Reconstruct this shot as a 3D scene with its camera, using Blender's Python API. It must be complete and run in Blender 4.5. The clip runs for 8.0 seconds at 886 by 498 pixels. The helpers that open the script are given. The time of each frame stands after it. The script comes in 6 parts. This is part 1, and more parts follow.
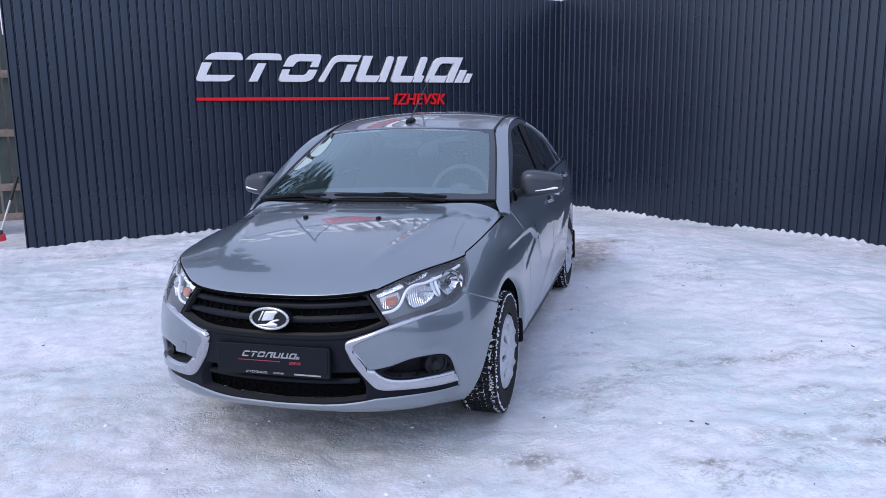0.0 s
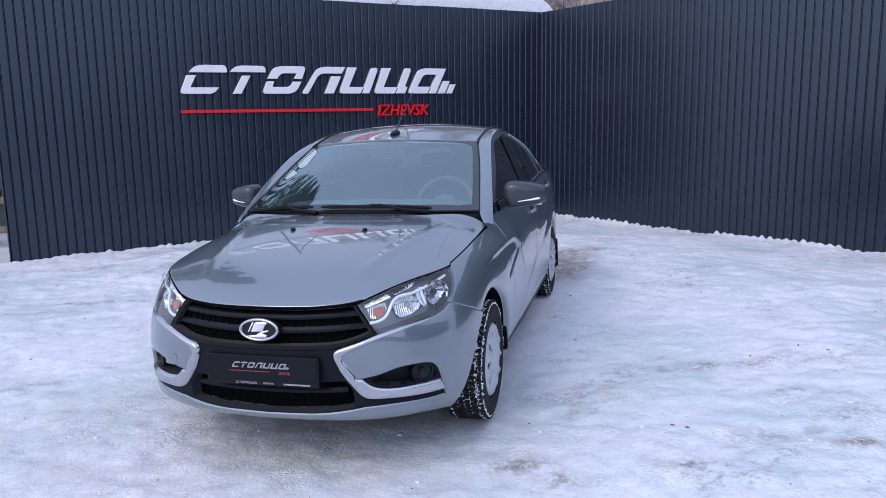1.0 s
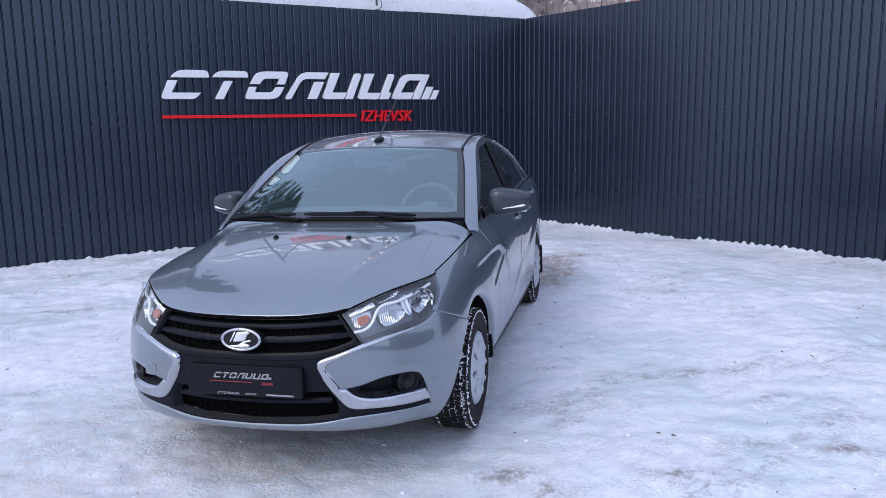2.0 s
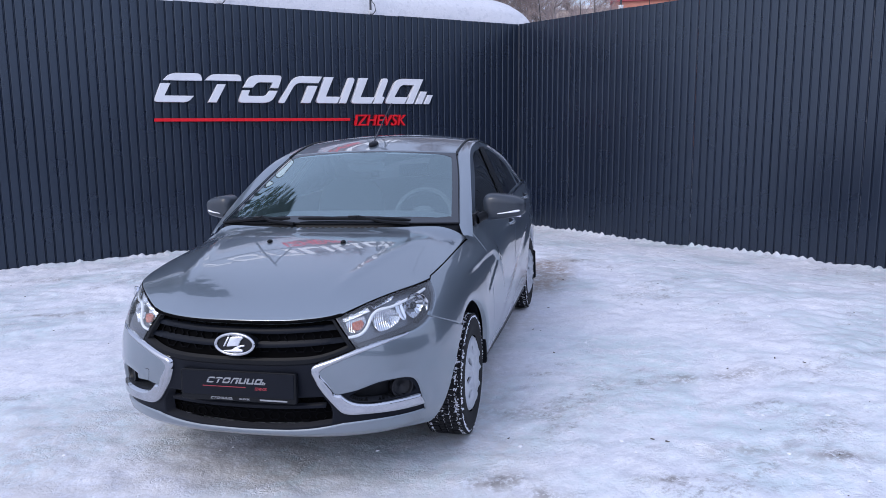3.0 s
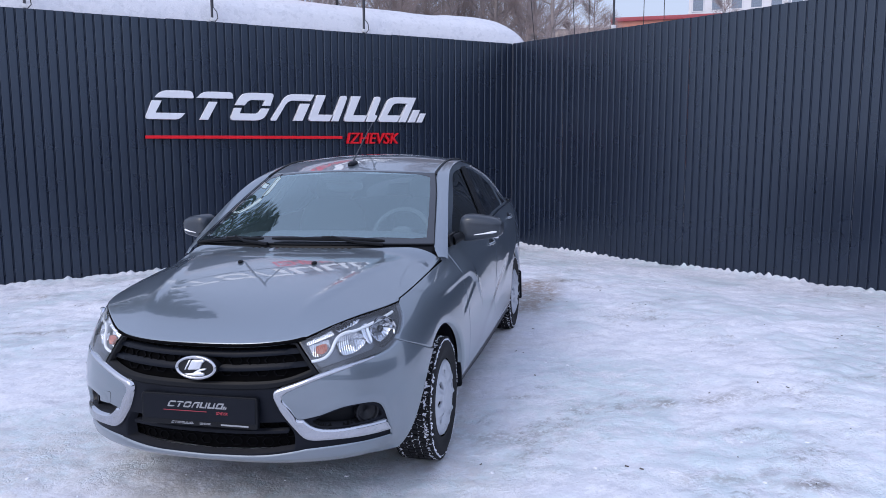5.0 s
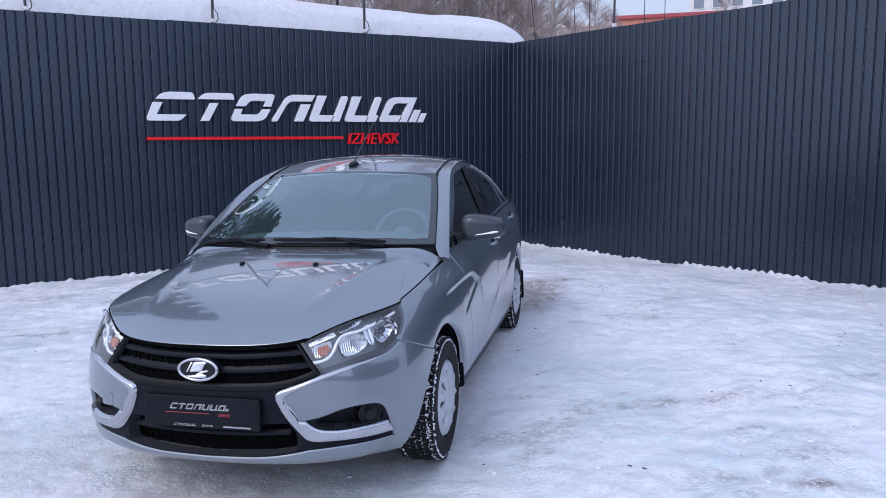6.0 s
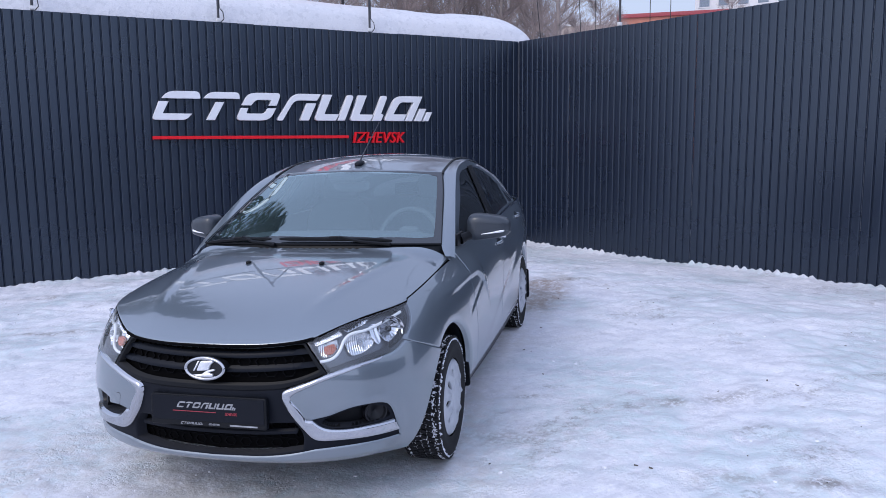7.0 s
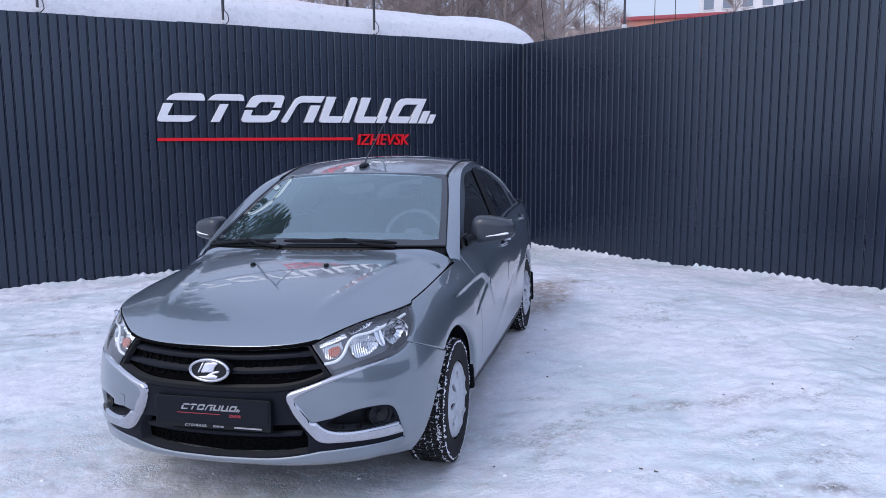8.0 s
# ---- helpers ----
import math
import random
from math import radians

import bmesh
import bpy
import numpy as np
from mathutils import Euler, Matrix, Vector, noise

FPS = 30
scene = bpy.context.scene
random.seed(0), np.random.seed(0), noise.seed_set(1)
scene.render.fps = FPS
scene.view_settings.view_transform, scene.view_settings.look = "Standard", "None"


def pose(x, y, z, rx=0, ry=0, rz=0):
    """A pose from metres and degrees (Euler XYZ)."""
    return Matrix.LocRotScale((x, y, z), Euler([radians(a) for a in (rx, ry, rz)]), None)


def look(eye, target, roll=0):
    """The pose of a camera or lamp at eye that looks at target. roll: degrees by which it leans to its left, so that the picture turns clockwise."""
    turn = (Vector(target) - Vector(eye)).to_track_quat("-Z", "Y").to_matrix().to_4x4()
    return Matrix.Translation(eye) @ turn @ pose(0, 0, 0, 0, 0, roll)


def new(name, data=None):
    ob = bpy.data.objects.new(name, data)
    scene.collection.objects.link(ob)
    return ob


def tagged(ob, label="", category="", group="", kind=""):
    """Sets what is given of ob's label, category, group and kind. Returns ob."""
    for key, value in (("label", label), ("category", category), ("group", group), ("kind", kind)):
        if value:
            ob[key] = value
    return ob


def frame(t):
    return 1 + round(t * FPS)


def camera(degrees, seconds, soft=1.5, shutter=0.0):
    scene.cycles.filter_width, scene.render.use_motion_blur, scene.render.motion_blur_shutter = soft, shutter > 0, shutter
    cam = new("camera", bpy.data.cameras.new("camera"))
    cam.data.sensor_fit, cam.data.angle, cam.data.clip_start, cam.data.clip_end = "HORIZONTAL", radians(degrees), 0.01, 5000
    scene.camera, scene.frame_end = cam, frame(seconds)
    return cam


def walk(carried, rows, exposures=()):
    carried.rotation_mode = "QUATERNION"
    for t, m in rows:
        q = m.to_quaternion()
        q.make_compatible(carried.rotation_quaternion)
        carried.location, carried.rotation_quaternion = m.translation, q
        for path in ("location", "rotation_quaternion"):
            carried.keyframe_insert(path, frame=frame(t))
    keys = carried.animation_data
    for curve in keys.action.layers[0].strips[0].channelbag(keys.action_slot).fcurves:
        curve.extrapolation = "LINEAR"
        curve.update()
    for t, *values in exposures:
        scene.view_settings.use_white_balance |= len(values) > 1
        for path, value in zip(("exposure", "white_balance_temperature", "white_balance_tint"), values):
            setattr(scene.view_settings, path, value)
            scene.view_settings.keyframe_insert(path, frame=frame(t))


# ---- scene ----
from mathutils import geometry

cam = camera(60.8, 8.0, soft=0.9)
PATH = [
    (0.0, (-1.197, -3.783, 1.515), (-0.379, -1.993, 1.161), -0.62),
    (0.5, (-1.222, -3.834, 1.530), (-0.386, -2.050, 1.186), -0.76),
    (1.0, (-1.233, -3.852, 1.538), (-0.376, -2.076, 1.206), -0.99),
    (1.5, (-1.221, -3.834, 1.542), (-0.341, -2.067, 1.218), -1.01),
    (3.0, (-1.235, -3.806, 1.546), (-0.317, -2.056, 1.239), -0.50),
    (3.5, (-1.229, -3.797, 1.550), (-0.309, -2.045, 1.256), -0.31),
    (4.0, (-1.172, -3.811, 1.560), (-0.254, -2.056, 1.279), -0.15),
    (4.5, (-1.087, -3.828, 1.560), (-0.170, -2.070, 1.295), -0.07),
    (6.0, (-1.072, -3.826, 1.566), (-0.161, -2.066, 1.302), -0.54),
    (6.5, (-1.079, -3.821, 1.565), (-0.173, -2.058, 1.299), -0.58),
    (7.0, (-1.078, -3.823, 1.568), (-0.178, -2.057, 1.301), -0.56),
    (7.5, (-1.080, -3.823, 1.574), (-0.186, -2.054, 1.307), -0.44),
    (8.0, (-1.080, -3.815, 1.567), (-0.188, -2.044, 1.306), -0.48),
]
walk(cam, [(t, look(eye, target, roll)) for t, eye, target, roll in PATH], exposures=[(0.0, 0.0, 6500, 10), (8.0, 0.0, 6500, 10)])

# ---- light: an overcast winter sky ----
world = bpy.data.worlds.new("overcast_sky")
scene.world = world
world.use_nodes = True
wn, wl = world.node_tree.nodes, world.node_tree.links
wn.clear()
sky = wn.new("ShaderNodeTexSky")
sky.sky_type, sky.sun_disc = "NISHITA", False
sky.sun_elevation, sky.sun_rotation = radians(42), radians(246)
sky.air_density, sky.dust_density = 1.5, 4.0
sky_light = wn.new("ShaderNodeBackground")
sky_light.inputs["Strength"].default_value = 0.05
wl.new(sky.outputs[0], sky_light.inputs["Color"])
cloud = wn.new("ShaderNodeBackground")
cloud.inputs["Color"].default_value = (0.600, 0.69, 1.015, 1)
both = wn.new("ShaderNodeAddShader")
wout = wn.new("ShaderNodeOutputWorld")
wl.new(sky_light.outputs[0], both.inputs[0])
# the cloud is somewhat brighter on the side where the sun stands behind it
way, side_on, lift = wn.new("ShaderNodeTexCoord"), wn.new("ShaderNodeVectorMath"), wn.new("ShaderNodeMath")
side_on.operation, side_on.inputs[1].default_value = "DOT_PRODUCT", (-0.65, -0.62, 0.43)
lift.operation, lift.inputs[1].default_value, lift.inputs[2].default_value = "MULTIPLY_ADD", 0.42, 1.06
wl.new(way.outputs["Generated"], side_on.inputs[0]), wl.new(side_on.outputs["Value"], lift.inputs[0])
wl.new(lift.outputs[0], cloud.inputs["Strength"])
wl.new(cloud.outputs[0], both.inputs[1])
wl.new(both.outputs[0], wout.inputs["Surface"])
sun = new("sun", bpy.data.lights.new("sun", "SUN"))
sun.data.energy, sun.data.angle, sun.data.color = 0.8, radians(25), (1.0, 0.96, 0.9)
sun.matrix_world = look((-9, -4, 9), (0, 0, 0))

# ---- materials ----
def material(name, color, rough=0.5, metal=0.0, coat=0.0, vary=0.0, scale=8.0, fine=0.0, fine_scale=120.0, bump=0.0, bump_scale=60.0, rough_vary=0.0,
             glow=0.0, piece=0.0, spec=0.5, sheen=(1, 1, 1)):
    """A surface with colour variation at two scales, uneven gloss and fine relief, at real size."""
    m = bpy.data.materials.new(name)
    m.use_nodes = True
    n, l = m.node_tree.nodes, m.node_tree.links
    b = n["Principled BSDF"]
    b.inputs["Base Color"].default_value = (*color, 1)
    b.inputs["Roughness"].default_value, b.inputs["Metallic"].default_value = rough, metal
    b.inputs["Coat Weight"].default_value, b.inputs["Coat Roughness"].default_value = coat, 0.012 if coat == 1.0 else 0.04
    b.inputs["Specular IOR Level"].default_value, b.inputs["Coat IOR"].default_value = spec, 1.8 if coat == 1.0 else 1.5
    b.inputs["Specular Tint"].default_value = (*sheen, 1)
    if glow:
        b.inputs["Emission Color"].default_value, b.inputs["Emission Strength"].default_value = (*color, 1), glow
    where = n.new("ShaderNodeTexCoord").outputs["Object"]

    def grain(size, detail=4):
        t = n.new("ShaderNodeTexNoise")
        t.inputs["Scale"].default_value, t.inputs["Detail"].default_value = size, detail
        l.new(where, t.inputs["Vector"])
        return t.outputs["Fac"]

    shade = None
    for size, amount in ((scale, vary), (fine_scale, fine)):
        if amount:
            r = n.new("ShaderNodeMapRange")
            r.inputs["From Min"].default_value, r.inputs["From Max"].default_value = 0.3, 0.7
            r.inputs["To Min"].default_value, r.inputs["To Max"].default_value = 1 - amount, 1 + amount
            l.new(grain(size), r.inputs["Value"])
            if shade is None:
                shade = r.outputs[0]
            else:
                k = n.new("ShaderNodeMath")
                k.operation = "MULTIPLY"
                l.new(shade, k.inputs[0]), l.new(r.outputs[0], k.inputs[1])
                shade = k.outputs[0]
    if piece:
        info = n.new("ShaderNodeObjectInfo")
        r = n.new("ShaderNodeMapRange")
        r.inputs["To Min"].default_value, r.inputs["To Max"].default_value = 1 - piece, 1 + piece
        l.new(info.outputs["Random"], r.inputs["Value"])
        if shade is None:
            shade = r.outputs[0]
        else:
            k = n.new("ShaderNodeMath")
            k.operation = "MULTIPLY"
            l.new(shade, k.inputs[0]), l.new(r.outputs[0], k.inputs[1])
            shade = k.outputs[0]
    if shade is not None:
        mix = n.new("ShaderNodeVectorMath")
        mix.operation = "SCALE"
        mix.inputs[0].default_value = color
        l.new(shade, mix.inputs["Scale"])
        l.new(mix.outputs[0], b.inputs["Base Color"])
    if rough_vary:
        r = n.new("ShaderNodeMapRange")
        r.inputs["To Min"].default_value, r.inputs["To Max"].default_value = max(0, rough - rough_vary), min(1, rough + rough_vary)
        l.new(grain(scale * 2.3), r.inputs["Value"])
        l.new(r.outputs[0], b.inputs["Roughness"])
    if bump:
        k = n.new("ShaderNodeBump")
        k.inputs["Strength"].default_value, k.inputs["Distance"].default_value = 1.0, bump
        l.new(grain(bump_scale, 5), k.inputs["Height"])
        l.new(k.outputs[0], b.inputs["Normal"])
    return m


def glass(name, tint, gloss_level=0.06, rough=0.0, haze_mix=0.0, shine=(1, 1, 1)):
    """A thin pane: clear, with the gloss that its angle gives."""
    m = bpy.data.materials.new(name)
    m.use_nodes = True
    n, l = m.node_tree.nodes, m.node_tree.links
    n.clear()
    clear, gloss, mix = n.new("ShaderNodeBsdfTransparent"), n.new("ShaderNodeBsdfGlossy"), n.new("ShaderNodeMixShader")
    clear.inputs["Color"].default_value = (*tint, 1)
    gloss.inputs["Roughness"].default_value, gloss.inputs["Color"].default_value = rough, (*shine, 1)
    face, out = n.new("ShaderNodeLayerWeight"), n.new("ShaderNodeOutputMaterial")
    steep, f = n.new("ShaderNodeMath"), n.new("ShaderNodeMapRange")
    steep.operation, steep.inputs[1].default_value = "POWER", 4.0
    f.inputs["To Min"].default_value, f.inputs["To Max"].default_value = gloss_level, 0.95
    l.new(face.outputs["Facing"], steep.inputs[0]), l.new(steep.outputs[0], f.inputs["Value"])
    l.new(f.outputs[0], mix.inputs[0]), l.new(clear.outputs[0], mix.inputs[1]), l.new(gloss.outputs[0], mix.inputs[2])
    last = mix
    if haze_mix:  # a pale teal haze painted over the pane to brighten it
        haze, over = n.new("ShaderNodeBsdfDiffuse"), n.new("ShaderNodeMixShader")
        haze.inputs["Color"].default_value, over.inputs[0].default_value = (0.38, 0.58, 0.62, 1), haze_mix
        l.new(mix.outputs[0], over.inputs[1]), l.new(haze.outputs[0], over.inputs[2])
        last = over
    l.new(last.outputs[0], out.inputs["Surface"])
    return m


def snow_material(name, icy):
    """Trodden snow: white crust, bluish ice where it is polished, brown-grey grit in patches; fine crumbs as relief.
    Mottled tones also paint in the relief's light and shade.
    """
    m = bpy.data.materials.new(name)
    m.use_nodes = True
    n, l = m.node_tree.nodes, m.node_tree.links
    b = n["Principled BSDF"]
    where = n.new("ShaderNodeTexCoord").outputs["Object"]

    def grain(size, detail=5, rough=0.55, warp=0.0, stretch=None):
        t = n.new("ShaderNodeTexNoise")
        t.inputs["Scale"].default_value, t.inputs["Detail"].default_value, t.inputs["Roughness"].default_value = size, detail, rough
        t.inputs["Distortion"].default_value = warp
        src = where
        if stretch:
            mp = n.new("ShaderNodeMapping")
            mp.inputs["Scale"].default_value, mp.inputs["Rotation"].default_value = stretch, (0, 0, radians(25))
            l.new(where, mp.inputs["Vector"])
            src = mp.outputs[0]
        l.new(src, t.inputs["Vector"])
        return t.outputs["Fac"]

    def ramp(value, lo, hi, top=1.0):
        r = n.new("ShaderNodeMapRange")
        r.interpolation_type = "SMOOTHSTEP"
        r.inputs["From Min"].default_value, r.inputs["From Max"].default_value, r.inputs["To Max"].default_value = lo, hi, top
        l.new(value, r.inputs["Value"])
        return r.outputs[0]

    def times(a, c):
        k = n.new("ShaderNodeMath")
        k.operation = "MULTIPLY"
        l.new(a, k.inputs[0]), l.new(c, k.inputs[1])
        return k.outputs[0]

    def over(below, color, amount):
        k = n.new("ShaderNodeMix")
        k.data_type = "RGBA"
        l.new(amount, k.inputs["Factor"])
        l.new(below, k.inputs["A"])
        k.inputs["B"].default_value = (*color, 1)
        return k.outputs["Result"]

    white = n.new("ShaderNodeRGB")
    white.outputs[0].default_value = (0.615, 0.625, 0.683, 1) if icy else (0.56, 0.575, 0.62, 1)
    # pale and grey clumps: lit tops and shaded pits of the crust, as colour
    tone = over(white.outputs[0], (0.68, 0.683, 0.73) if icy else (0.59, 0.60, 0.64), ramp(grain(1.9, 6, 0.62), 0.44, 0.58))
    tone = over(tone, (0.665, 0.67, 0.715) if icy else (0.60, 0.61, 0.65), ramp(grain(7, 4, 0.58, 0.0, (0.8, 1.25, 1)), 0.50, 0.57, 0.85))
    tone = over(tone, (0.565, 0.575, 0.632) if icy else (0.50, 0.515, 0.56), ramp(grain(11, 5, 0.62), 0.535, 0.61, 0.75))
    tone = over(tone, (0.705, 0.715, 0.755) if icy else (0.62, 0.63, 0.67), ramp(grain(26, 3, 0.6), 0.56, 0.64, 0.85))
    if icy:
        tone = over(tone, (0.50, 0.51, 0.56), ramp(grain(40, 3, 0.6), 0.57, 0.66, 0.5))
        ice = ramp(grain(0.75, 5, 0.6), 0.42, 0.61)
        tone = over(tone, (0.54, 0.63, 0.665), times(ice, ramp(grain(9, 5, 0.7), 0.30, 0.62, 0.85)))
        tone = over(tone, (0.49, 0.505, 0.56), ramp(grain(4, 5, 0.65, 0.0, (0.7, 1.6, 1)), 0.55, 0.64, 0.5))
        dirt = times(ramp(grain(1.3, 6, 0.7, 0.0, (0.6, 1.5, 1)), 0.535, 0.64), ramp(grain(14, 6, 0.75), 0.42, 0.62))
        tone = over(tone, (0.22, 0.21, 0.21), times(dirt, ramp(grain(60, 3), 0.3, 0.6, 0.75)))
        speck = ramp(grain(44, 3, 0.8), 0.675, 0.76, 0.7)
        tone = over(tone, (0.16, 0.14, 0.13), speck)
        # gritty grey before the car, the same grey over its footprint; brown drip and stains
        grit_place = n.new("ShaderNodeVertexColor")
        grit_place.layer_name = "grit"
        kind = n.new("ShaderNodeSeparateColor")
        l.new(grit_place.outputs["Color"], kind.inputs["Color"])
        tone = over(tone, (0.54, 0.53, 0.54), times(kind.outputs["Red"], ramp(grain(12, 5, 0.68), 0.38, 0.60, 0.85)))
        tone = over(tone, (0.25, 0.185, 0.135), times(kind.outputs["Green"], ramp(grain(16, 7, 0.78), 0.34, 0.58, 0.8)))
        tone = over(tone, (0.21, 0.195, 0.185), times(kind.outputs["Blue"], ramp(grain(30, 5, 0.7), 0.36, 0.56, 0.9)))
        # broken crust: the shaded edges between chips painted as thin dark lines, in patches
        chips = n.new("ShaderNodeTexVoronoi")
        chips.feature, chips.inputs["Scale"].default_value = "DISTANCE_TO_EDGE", 33
        wobble = n.new("ShaderNodeVectorMath")
        wobble.operation = "MULTIPLY_ADD"
        shift = n.new("ShaderNodeTexNoise")
        shift.inputs["Scale"].default_value = 30
        l.new(where, shift.inputs["Vector"])
        l.new(shift.outputs["Color"], wobble.inputs[0])
        wobble.inputs[1].default_value = (0.05, 0.05, 0.0)
        l.new(where, wobble.inputs[2])
        l.new(wobble.outputs[0], chips.inputs["Vector"])
        broken = ramp(grain(2.6, 6, 0.68), 0.50, 0.62)
        gap = n.new("ShaderNodeMath")
        gap.operation = "SUBTRACT"
        gap.inputs[0].default_value = 1.0
        l.new(ramp(chips.outputs["Distance"], 0.0, 0.10), gap.inputs[1])
        tone = over(tone, (0.36, 0.36, 0.40), times(times(gap.outputs[0], broken), ramp(grain(19, 3), 0.46, 0.60, 0.2)))
        slick = n.new("ShaderNodeMapRange")
        slick.inputs["To Min"].default_value, slick.inputs["To Max"].default_value = 0.62, 0.30
        l.new(ice, slick.inputs["Value"])
        l.new(slick.outputs[0], b.inputs["Roughness"])
    else:
        b.inputs["Roughness"].default_value = 0.75
    l.new(tone, b.inputs["Base Color"])
    b.inputs["Specular IOR Level"].default_value = 0.35
    k = n.new("ShaderNodeBump")
    k.inputs["Strength"].default_value, k.inputs["Distance"].default_value = 1.0, 0.0095 if icy else 0.016
    l.new(grain(12 if icy else 6, 6 if icy else 8, 0.54 if icy else 0.66), k.inputs["Height"])
    crumb = n.new("ShaderNodeBump")
    crumb.inputs["Strength"].default_value, crumb.inputs["Distance"].default_value = 1.0, 0.0022 if icy else 0.002
    l.new(grain(48, 4, 0.6), crumb.inputs["Height"])
    l.new(k.outputs[0], crumb.inputs["Normal"])
    if icy:
        plate = n.new("ShaderNodeBump")
        plate.inputs["Strength"].default_value, plate.inputs["Distance"].default_value = 0.4, 0.008
        l.new(times(ramp(chips.outputs["Distance"], 0.0, 0.16), broken), plate.inputs["Height"])
        l.new(plate.outputs[0], k.inputs["Normal"])
    l.new(crumb.outputs[0], b.inputs["Normal"])
    return m


DULL_RED = material("dull_red_print", (0.30, 0.03, 0.045), 0.5, vary=0.15, scale=30)
PAINT = material("blue_grey_metallic_paint", (0.172, 0.207, 0.240), 0.30, 0.66, 1.0, vary=0.02, scale=3, fine=0.05, fine_scale=900)
CHROME = material("chrome", (0.45, 0.46, 0.485), 0.03, 1.0)
MIRROR_SHELL = material("grey_mirror_shell", (0.030, 0.038, 0.050), 0.36, 0.3, coat=0.3, vary=0.05)
PRINT = material("grey_print", (0.25, 0.26, 0.28), 0.5, vary=0.2, scale=30)
BLACK = material("black_plastic", (0.0052, 0.0062, 0.0085), 0.42, vary=0.1, bump=0.0004, bump_scale=500, spec=0.17)
GREY_PLASTIC = material("dark_grey_plastic", (0.0068, 0.0085, 0.0135), 0.45, vary=0.08, bump=0.0004, bump_scale=500, spec=0.12)
GLOSS_BLACK = material("gloss_black", (0.012, 0.013, 0.016), 0.28, vary=0.05, spec=0.2)
FRIT = material("black_printed_glass", (0.012, 0.016, 0.022), 0.02, vary=0.05, spec=0.9)
# near-black that puts the shade of gaps and hollows into the colour
VOID = material("recess_shade_black", (0.003, 0.003, 0.0035), 0.9, spec=0.04, vary=0.1)
SLAT_BLACK = material("satin_black_slat", (0.0055, 0.0075, 0.0125), 0.4, vary=0.08, spec=0.14)
MESH_BLACK = material("grille_mesh_black", (0.0042, 0.0045, 0.006), 0.7, vary=0.1, spec=0.08)
RUBBER = material("tyre_rubber", (0.010, 0.010, 0.0115), 0.75, spec=0.25, vary=0.15, scale=30, bump=0.0008, bump_scale=200)
CAP = material("silver_hubcap", (0.50, 0.52, 0.56), 0.38, 0.45, vary=0.05, scale=12, rough_vary=0.08)
MIRROR = material("reflector", (0.64, 0.65, 0.68), 0.04, 1.0)
AMBER = material("amber_lens", (0.40, 0.095, 0.045), 0.15, coat=0.6, vary=0.35, scale=70, bump=0.002, bump_scale=160)
SEAT = material("seat_cloth", (0.055, 0.057, 0.063), 0.9, vary=0.12, scale=30, bump=0.001, bump_scale=300)
TRIM = material("cabin_plastic", (0.085, 0.09, 0.10), 0.7, vary=0.06)
RED_LENS = material("red_lens", (0.45, 0.02, 0.02), 0.15, coat=0.6)
FENCE = material("graphite_coated_sheet", (0.0048, 0.0080, 0.0196), 0.28, 0.0, vary=0.05, scale=1.2, fine=0.02, fine_scale=160, rough_vary=0.04, piece=0.035, spec=0.78, sheen=(0.74, 0.88, 1.0),
                 bump=0.00005, bump_scale=6)
FENCE_EDGE = material("graphite_trim", (0.03, 0.036, 0.05), 0.5, vary=0.08)
SIGN_WHITE = material("white_sign_face", (0.66, 0.67, 0.70), 0.45, vary=0.03, scale=4)
PURE_WHITE = material("lit_white_letter_face", (0.88, 0.90, 0.95), 0.45, vary=0.02, scale=4, glow=0.75)
LIT_RED = material("lit_red_letter_face", (0.75, 0.02, 0.04), 0.45, vary=0.03, scale=4, glow=0.5)
SIGN_RED = material("red_sign_face", (0.66, 0.012, 0.022), 0.45, spec=0.2, vary=0.04, scale=6)
STEEL = material("grey_steel_pipe", (0.055, 0.057, 0.065), 0.45, 0.5, vary=0.15, scale=20)
CABLE = material("black_cable", (0.02, 0.02, 0.022), 0.6, vary=0.1)
WOOD = material("weathered_board", (0.24, 0.19, 0.16), 0.8, vary=0.25, scale=14, fine=0.15, bump=0.002, bump_scale=60)
SLAT = material("dull_green_slat", (0.045, 0.06, 0.058), 0.7, vary=0.2, scale=9)
BRICK = material("orange_brick_far", (0.42, 0.17, 0.12), 0.8, vary=0.15, scale=0.6)
PALE = material("pale_render_far", (0.62, 0.62, 0.63), 0.8, vary=0.06, scale=0.5)
BARK = material("grey_brown_bark", (0.26, 0.225, 0.215), 0.9, vary=0.25, scale=3, bump=0.01, bump_scale=20)
LITTER = material("dark_leaf_scraps", (0.07, 0.058, 0.052), 0.9, vary=0.3, scale=20)
TWIG = material("bare_twigs", (0.31, 0.25, 0.235), 0.9, vary=0.2, scale=0.7)
NEEDLE = material("spruce_needles", (0.025, 0.062, 0.038), 0.75, vary=0.3, scale=2)
WALL = material("grey_shed_wall", (0.20, 0.20, 0.21), 0.8, vary=0.12, scale=2)
SHOVEL_RED = material("red_plastic", (0.55, 0.03, 0.04), 0.4, vary=0.05)
SHAFT = material("pale_shaft", (0.55, 0.55, 0.57), 0.4, 0.3, vary=0.08)
WINDSCREEN = glass("windscreen_glass", (0.64, 0.80, 0.83), 0.215, 0.0, 0.035, (0.80, 0.97, 1.0))
DARK_GLASS = glass("privacy_glass", (0.05, 0.055, 0.06), 0.07)
TINTED = glass("tinted_side_glass", (0.12, 0.14, 0.15), 0.07)
LENS = glass("clear_lamp_lens", (0.90, 0.92, 0.93), 0.06)
SNOW = snow_material("trodden_snow", True)
FRESH = snow_material("deep_snow", False)
